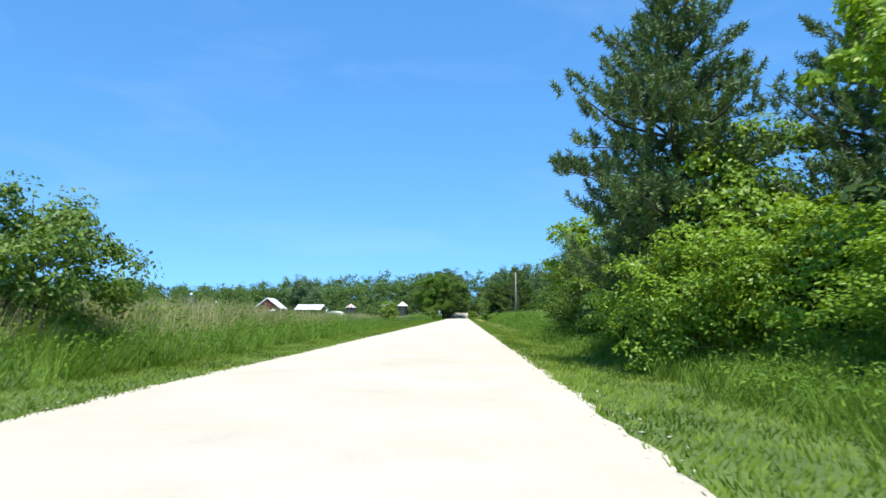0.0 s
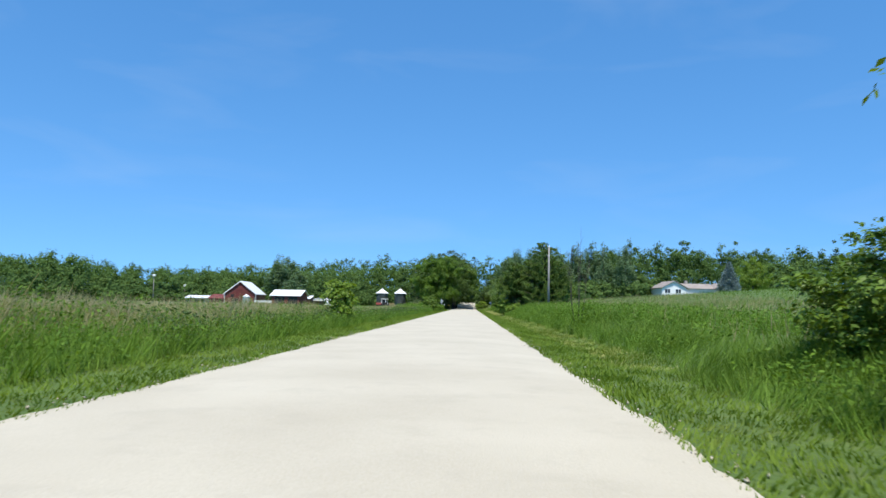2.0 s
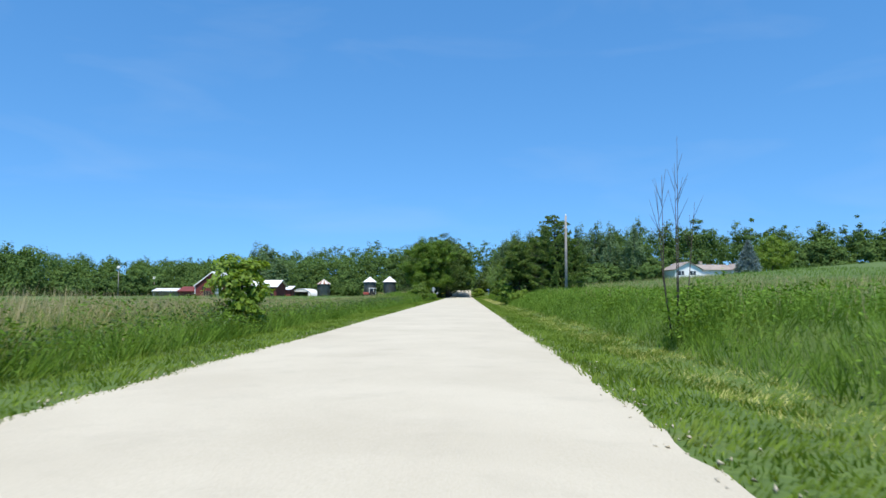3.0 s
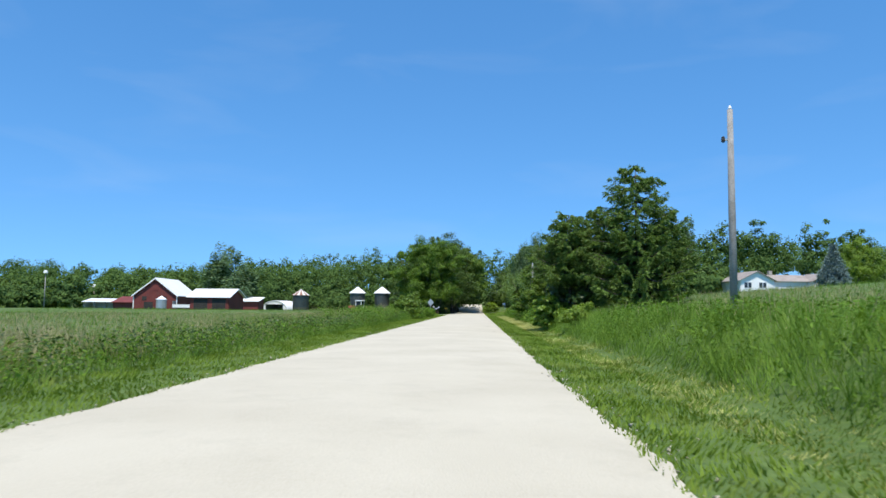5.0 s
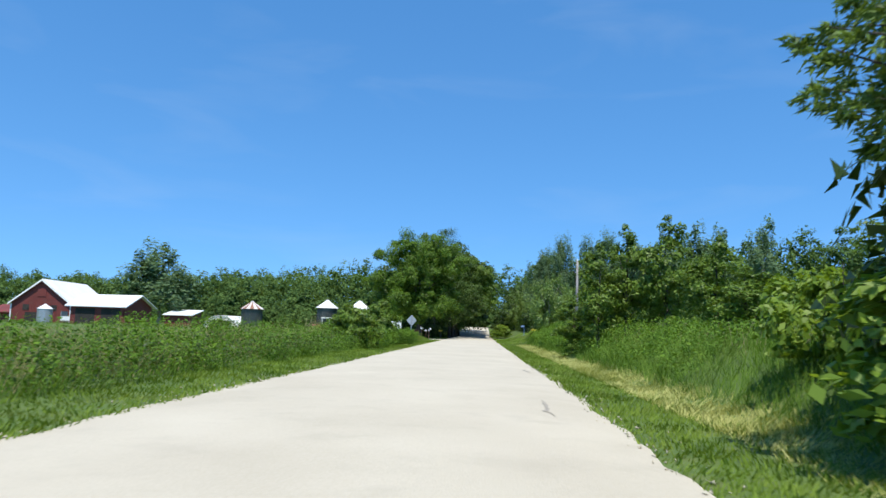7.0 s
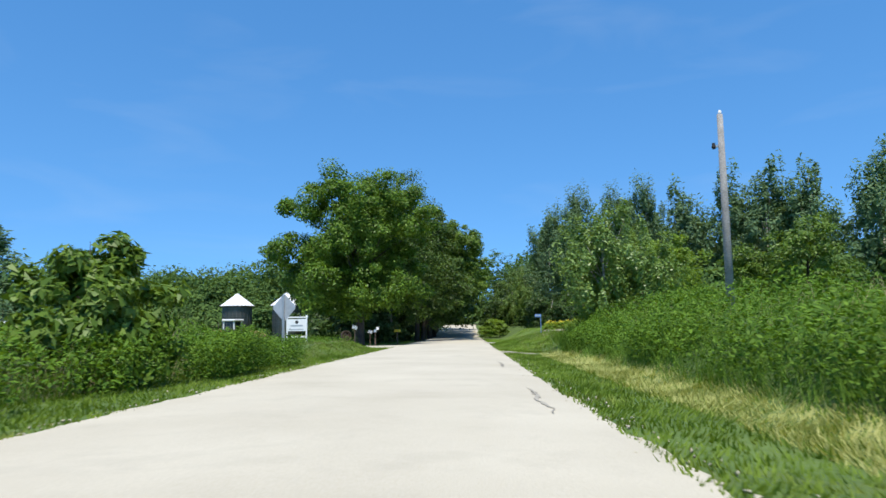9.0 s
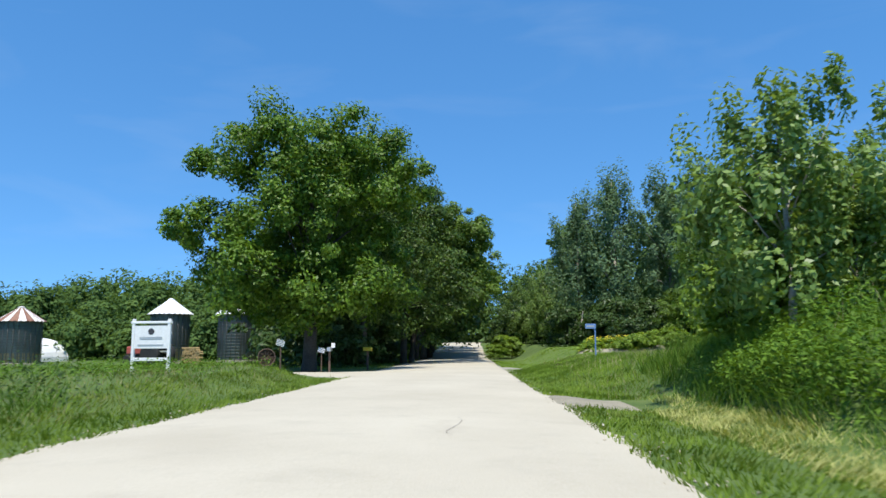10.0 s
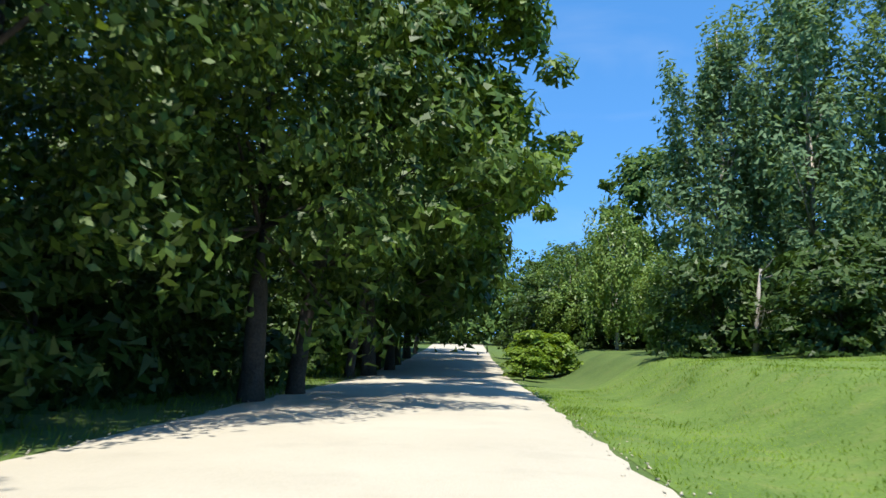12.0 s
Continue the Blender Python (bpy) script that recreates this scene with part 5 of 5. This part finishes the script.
part("garage_wall", prism([(-2.8, 0), (2.8, 0), (2.8, 2.6), (0, 4.2), (-2.8, 2.6)], -3.4, 4.0), M_WHITE, house).matrix_basis = pose(15.6, 0, 0)
for s in (-1, 1):
    part("garage_roof", prism([(0, 4.22), (s * 3.2, 2.4), (s * 3.2, 2.52), (0, 4.36)], -3.8, 4.3), M_SHINGLE, house).matrix_basis = pose(15.6, 0, 0)
for x in (-2.0, 1.2):
    w = part("window", boxes((x - 0.75, x + 0.75, -4.54, -4.48, 1.0, 2.1)), M_GLASS, house)
    part("frame", boxes((x - 0.85, x + 0.85, -4.56, -4.5, 2.1, 2.2), (x - 0.85, x + 0.85, -4.56, -4.5, 0.9, 1.0), (x - 0.05, x + 0.05, -4.57, -4.5, 1.0, 2.1)), M_WHITE, w)
part("chimney", boxes((5.4, 6.2, 1.0, 1.8, 3.4, 4.9)), M_STONE, house)


# ---- along the road ----
def utility_pole(x, y, top, label, lean=0.0):
    z = float(land(x, y))
    ob = empty("utility_pole", x, y, z, 0, label, "utility pole", "utility poles along the road")
    h = top - z
    part("pole", tube(bmesh.new(), [(0, 0, -0.3), (lean * 0.4, 0, h * 0.5), (lean, 0, h)], [0.13, 0.115, 0.09], 12), M_POLE, ob)
    part("bracket", boxes((lean - 0.22, lean - 0.08, -0.03, 0.03, h - 1.05, h - 0.98)), M_STEEL, ob)
    part("insulator", lathe([(0.05, h - 1.1), (0.07, h - 1.05), (0.05, h - 0.92), (0.02, h - 0.9)], 8), M_DARK, ob).matrix_basis = pose(lean - 0.24, 0, 0)
    part("insulator", lathe([(0.04, h), (0.06, h + 0.05), (0.03, h + 0.14)], 8), M_WHITE, ob).matrix_basis = pose(lean, 0, 0)
    return ob


utility_pole(9.5, 43.0, 9.4, "weathered wooden utility pole rising out of the thicket")
utility_pole(8.6, 124.5, 8.1, "weathered wooden utility pole in the meadow")
utility_pole(8.2, 205.6, 7.75, "weathered wooden utility pole on the grassy bank")

# bare dead sapling
rng = np.random.default_rng(77)
dead = empty("dead_tree", 5.35, 79.9, float(land(5.35, 79.9)), 0, "bare grey dead sapling with thin upright branches", "tree")
bm = bmesh.new()
for x0, lean, l in ((0.05, 0.02, 5.4), (0.0, -0.01, 4.6), (-0.3, -0.07, 4.0), (-0.35, -0.02, 4.2), (0.2, 0.08, 3.6)):
    a = rng.uniform(-0.5, 0.5)
    pts = [(x0 * 0.4, 0, -0.1), (x0 + lean * l * 0.35, 0.1 * a * l, l * 0.4), (x0 + lean * l, 0.2 * a * l, l)]
    tube(bm, pts, [0.022, 0.014, 0.004], 5)
    for j in range(5):
        f = rng.uniform(0.2, 0.85)
        p = Vector(pts[1]).lerp(Vector(pts[2]), f)
        q = p + Vector((rng.uniform(-0.3, 0.3), rng.uniform(-0.3, 0.3), rng.uniform(0.4, 0.9)))
        tube(bm, [p, q], [0.008, 0.003], 4)
part("trunk", bm, M_BARK, dead)

# back of a diamond warning sign
sign = empty("warning_sign", -6.72, 210.4, float(land(-6.72, 210.4)), -20, "bare metal back of a diamond road sign on a post", "road sign")
part("post", boxes((-0.04, 0.04, -0.05, 0.03, -0.3, 2.6), bevel=0.008), M_STEEL, sign)
bm = boxes((-0.38, 0.38, 0.032, 0.044, -0.38, 0.38))
bmesh.ops.bevel(bm, geom=[e for e in bm.edges if abs(e.verts[0].co.y - e.verts[1].co.y) > 0.005], offset=0.05, segments=3, affect="EDGES")
part("panel", bm, M_SIGNBACK, sign).matrix_basis = pose(0, 0, 2.2 - 0.08, 0, 45, 0)
for z in (1.85, 2.4):
    part("bolt", lathe([(0.015, 0), (0.015, 0.02), (0.006, 0.026)], 8), M_STEEL, sign).matrix_basis = pose(0, -0.05, z, 90, 0, 0)

# white farm board
board = empty("farm_sign", -10.1, 227.0, float(land(-10.1, 227.0)) - 0.05, -3, "white wooden farm sign board on two posts", "sign")
for x in (-0.76, 0.76):
    part("post", boxes((x - 0.06, x + 0.06, -0.06, 0.06, -0.3, 2.25), bevel=0.012), M_WHITE, board)
panel = part("panel", boxes((-0.70, 0.70, -0.03, 0.03, 1.05, 1.98), bevel=0.008), M_WHITE, board)
part("rail", boxes((-0.86, 0.86, -0.07, 0.07, 2.06, 2.16), bevel=0.012), M_WHITE, board)
part("rail", boxes((-0.70, 0.70, -0.04, 0.04, 0.55, 0.68), bevel=0.012), M_WHITE, board)
board.scale = (0.78,) * 3
part("emblem", lathe([(0.13, 0), (0.13, 0.008), (0.10, 0.012)], 20), M_INK, panel).matrix_basis = pose(0, -0.03, 1.74, 90, 0, 0)
part("writing_bar", boxes((-0.48, 0.48, -0.040, -0.028, 1.42, 1.53)), M_SIGNBACK, panel)
part("writing_bar", boxes((-0.55, 0.55, -0.040, -0.028, 1.16, 1.22)), M_SIGNBACK, panel)


def mailbox(x, y, label, flag=True, body=M_STEEL, turn=0):
    ob = empty("mailbox", x, y, float(land(x, y)), 0, label, "mailbox")
    part("post", boxes((-0.05, 0.05, -0.05, 0.05, -0.2, 1.1), bevel=0.01), M_IRON, ob)
    part("box", prism([(-0.1, 0), (0.1, 0)] + [(0.1 * math.cos(a), 0.12 + 0.1 * math.sin(a)) for a in np.linspace(0, math.pi, 9)], -0.25, 0.25), body, ob).matrix_basis = pose(0, 0, 1.1, 0, 0, turn)
    if flag:
        part("flag", boxes((0.11, 0.30, -0.13, -0.12, 1.28, 1.52)), M_WHITE, ob)
    return ob


mailbox(-7.25, 241.9, "grey mailbox on a post in the tree shade")
mailbox(-5.9, 246.4, "yellow paper box on a post in the tree shade", False, M_YELLOWPAINT, 70)

# small blue sign at the drive
blue_sign = empty("drive_sign", 5.42, 235.9, float(land(5.42, 235.9)), 0, "small blue sign board on a blue post", "sign")
part("post", boxes((-0.026, 0.026, -0.026, 0.026, -0.2, 1.36), bevel=0.006), M_BLUEPAINT, blue_sign)
bp = part("panel", boxes((-0.42, 0.03, -0.055, -0.036, 1.16, 1.37), bevel=0.006), M_BLUEPAINT, blue_sign)
part("writing_bar", boxes((-0.36, -0.04, -0.062, -0.054, 1.23, 1.30)), M_SIGNBACK, bp)


# flower bed
def clump_bed(name, spots, label, mat, size, n, seed, h):
    rng = np.random.default_rng(seed)
    P = []
    for x, y, r in spots:
        q = rng.normal(0, 0.45, (n, 3)) * r
        P.append(np.stack([x + q[:, 0], y + q[:, 1], land(x + q[:, 0], y + q[:, 1]) + h * rng.uniform(0.05, 1, n) ** 0.7 * np.exp(-((q[:, 0] ** 2 + q[:, 1] ** 2) / (1.6 * r * r)))], 1))
    P = np.concatenate(P)
    return tagged(new(name, leaf_mesh(name, P, unit(P * 0 + np.array([0.0, -0.3, 1.0])), size, rng, mat, 0.5)), label, "flowers", kind="stuff")


bed = [(7.7 + 0.55 * k, 250.6 + 0.25 * math.sin(k), 0.75) for k in range(7)]
clump_bed("flower_leaves", bed, "clumps of strap-leaved green daylilies in the bed", M_LEAF_LIGHT, 0.32, 900, 81, 0.75)
clump_bed("yellow_flowers", bed, "yellow flowers over the green bed", M_YELLOW, 0.13, 260, 82, 0.95)
clump_bed("purple_flowers", [(7.3, 243.2, 0.35), (7.9, 243.4, 0.3)], "small clump of pale purple flowers", M_PURPLE, 0.07, 260, 83, 0.45)
tagged(cross_strip("mulch_bed", lambda x: 249.4 + 0.15 * math.sin(2 * x), lambda x: 251.6 + 0.2 * math.sin(1.3 * x), np.arange(6.7, 12.2, 0.4), M_DIRT, 0.15), "pale mulch round the flower bed", "mulch", kind="structure")


# ---- tractor in the farmyard ----
def wheel(name, r, w, parent, x, y):
    tyre = part(name, lathe([(r * 0.55, -w / 2), (r * 0.9, -w / 2), (r, -w * 0.3), (r, w * 0.3), (r * 0.9, w / 2), (r * 0.55, w / 2)], 24), M_BLACK, parent)
    tyre.matrix_basis = pose(x, y, r, 0, 90, 0)
    part("rim", lathe([(r * 0.12, -w * 0.35), (r * 0.56, -w * 0.4), (r * 0.56, w * 0.4), (r * 0.12, w * 0.35)], 20), M_SIGNBACK, tyre)
    return tyre


tractor = empty("tractor", -26.4, 264.3, float(land(-26.4, 264.3)), -106, "old red farm tractor with a white cab", "tractor")
part("hood", boxes((-0.4, 0.4, -2.3, -0.3, 0.95, 1.6), bevel=0.08), M_REDPAINT, tractor)
part("chassis", boxes((-0.3, 0.3, -2.2, 1.0, 0.55, 0.95), bevel=0.04), M_DARK, tractor)
cab = part("cab", boxes((-0.78, -0.64, -0.34, -0.2, 1.2, 2.6), (0.64, 0.78, -0.34, -0.2, 1.2, 2.6), (-0.78, -0.64, 0.98, 1.12, 1.2, 2.6), (0.64, 0.78, 0.98, 1.12, 1.2, 2.6), (-0.75, 0.75, -0.3, 1.08, 1.1, 1.25)), M_WHITE, tractor)
part("cab_roof", boxes((-0.9, 0.9, -0.45, 1.25, 2.6, 2.82), bevel=0.05), M_WHITE, tractor)
part("cab_glass", boxes((-0.68, 0.68, -0.27, 1.03, 1.3, 2.58)), M_GLASS, tractor)
for s in (-1, 1):
    wheel("rear_wheel", 0.92, 0.45, tractor, s * 0.95, 0.6)
    wheel("front_wheel", 0.45, 0.25, tractor, s * 0.75, -1.8)
part("exhaust", tube(bmesh.new(), [(0.2, -1.3, 1.55), (0.2, -1.3, 2.5)], [0.04, 0.04], 8), M_DARK, tractor)

# stacked firewood by the crib
stack = empty("firewood_stack", -24.1, 267.2, float(land(-24.1, 267.2)), -25, "stack of split tan firewood beside the corn crib", "firewood")
rng = np.random.default_rng(17)
log = lathe([(0.085, -0.22), (0.09, -0.2), (0.09, 0.2), (0.085, 0.22)], 7)
log_mesh = bpy.data.meshes.new("log")
log.to_mesh(log_mesh)
log.free()
log_mesh.materials.append(M_CORN)
for row in range(9):
    for k in range(11 - (row > 6) * 2):
        lg = new("log", log_mesh)
        lg.parent = stack
        lg.matrix_basis = pose(-0.95 + 0.19 * k + 0.09 * (row % 2) + rng.uniform(-0.02, 0.02), rng.uniform(-0.05, 0.05), 0.09 + 0.165 * row, 90 + rng.uniform(-3, 3), rng.uniform(0, 360), 0)

# striped boards by the farm drive and in the tree shade
def striped_board(x, y, rz, top, label):
    ob = empty("notice_board", x, y, float(land(x, y)), rz, label, "sign")
    part("stake", boxes((-0.025, 0.025, -0.03, 0.03, -0.2, top), bevel=0.006), M_IRON, ob)
    plate = part("plate", boxes((-0.17, 0.17, -0.05, -0.032, -0.12, 0.12), bevel=0.004), M_WHITE, ob)
    plate.matrix_basis = pose(0, 0, top - 0.1, 0, 18, 0)
    for z in (-0.09, -0.03, 0.03, 0.085):
        part("stripe", boxes((-0.155, 0.155, -0.056, -0.048, z, z + 0.022)), M_INK, plate)


striped_board(-7.65, 241.8, 10, 1.25, "small tilted white board with dark stripes in the tree shade")
striped_board(-7.55, 233.2, -8, 1.15, "small tilted white board with dark stripes by the farm drive")

# old iron wheels leaning by the crib
for x, y, r in ((-8.2, 233.5, 0.36),):
    iron = empty("iron_wheel", x, y, float(land(x, y)), 20, "old rusty spoked iron wheel standing in the grass", "wheel")
    part("rim", lathe([(r - 0.04, -0.05), (r, -0.05), (r, 0.05), (r - 0.04, 0.05), (r - 0.04, -0.05)], 28), M_IRON, iron).matrix_basis = pose(0, 0, r, 90, 0, 0)
    for k in range(10):
        a = math.pi * k / 5
        part("spoke", tube(bmesh.new(), [(0, 0, r), ((r - 0.03) * math.cos(a), 0, r + (r - 0.03) * math.sin(a))], [0.014, 0.014], 4), M_IRON, iron)


# cracks and loose stones of the road
def crack(x, y0, y1, seed, wide):
    rng = np.random.default_rng(seed)
    ys = np.arange(y0, y1, 0.22)
    xs = x + np.cumsum(rng.normal(0, 0.035, len(ys)))
    w = wide * rng.uniform(0.3, 1.2, len(ys)) * np.sin(np.linspace(0.1, 3.0, len(ys)))
    V = np.stack([np.stack([xs - w, ys], 1), np.stack([xs + w, ys], 1)], 1).reshape(-1, 2)
    s = (V[:, 0] - ROAD_L) / (ROAD_R - ROAD_L)
    V = np.column_stack([V, 0.034 + 0.05 * (1 - (2 * s - 1) ** 2)])
    i = np.arange(len(ys) - 1) * 2
    return tagged(new("road_crack", mesh_from("road_crack", V, np.stack([i, i + 1, i + 3, i + 2], 1), M_CRACK)), "dark wandering crack in the pale road", "crack", kind="structure")


for k, (x, y0, y1, w) in enumerate(((1.25, 143.3, 145.2, 0.045), (1.05, 152.6, 155.4, 0.05), (1.5, 164.8, 167.2, 0.04), (1.35, 193.0, 197.5, 0.045), (1.3, 205.0, 209.0, 0.04), (-0.3, 213.6, 216.4, 0.018))):
    crack(x, y0, y1, k + 1, w)
rng = np.random.default_rng(90)
n = 5500
y = rng.uniform(0, 280, n)
side = rng.uniform(0, 1, n) < 0.5
x = np.where(side, ROAD_R + edge_wobble(y, 2.2) + rng.normal(0.05, 0.22, n), ROAD_L + edge_wobble(y, 0.4) + rng.normal(-0.05, 0.2, n))
c = np.stack([x, y, land(x, y) + 0.02], 1)
r = rng.uniform(0.012, 0.045, n)[:, None]
q = [unit(rng.normal(0, 1, (n, 3))) * r for _ in range(4)]
V = np.stack([c + v for v in q], 1).reshape(-1, 3)
i = np.arange(n) * 4
F = np.concatenate([np.stack([i, i + 1, i + 2], 1), np.stack([i, i + 2, i + 3], 1), np.stack([i, i + 3, i + 1], 1), np.stack([i + 1, i + 3, i + 2], 1)])
tagged(new("loose_stones", mesh_from("loose_stones", V, F, M_ROAD)), "loose pale stones along the road edges", "stones", kind="stuff")
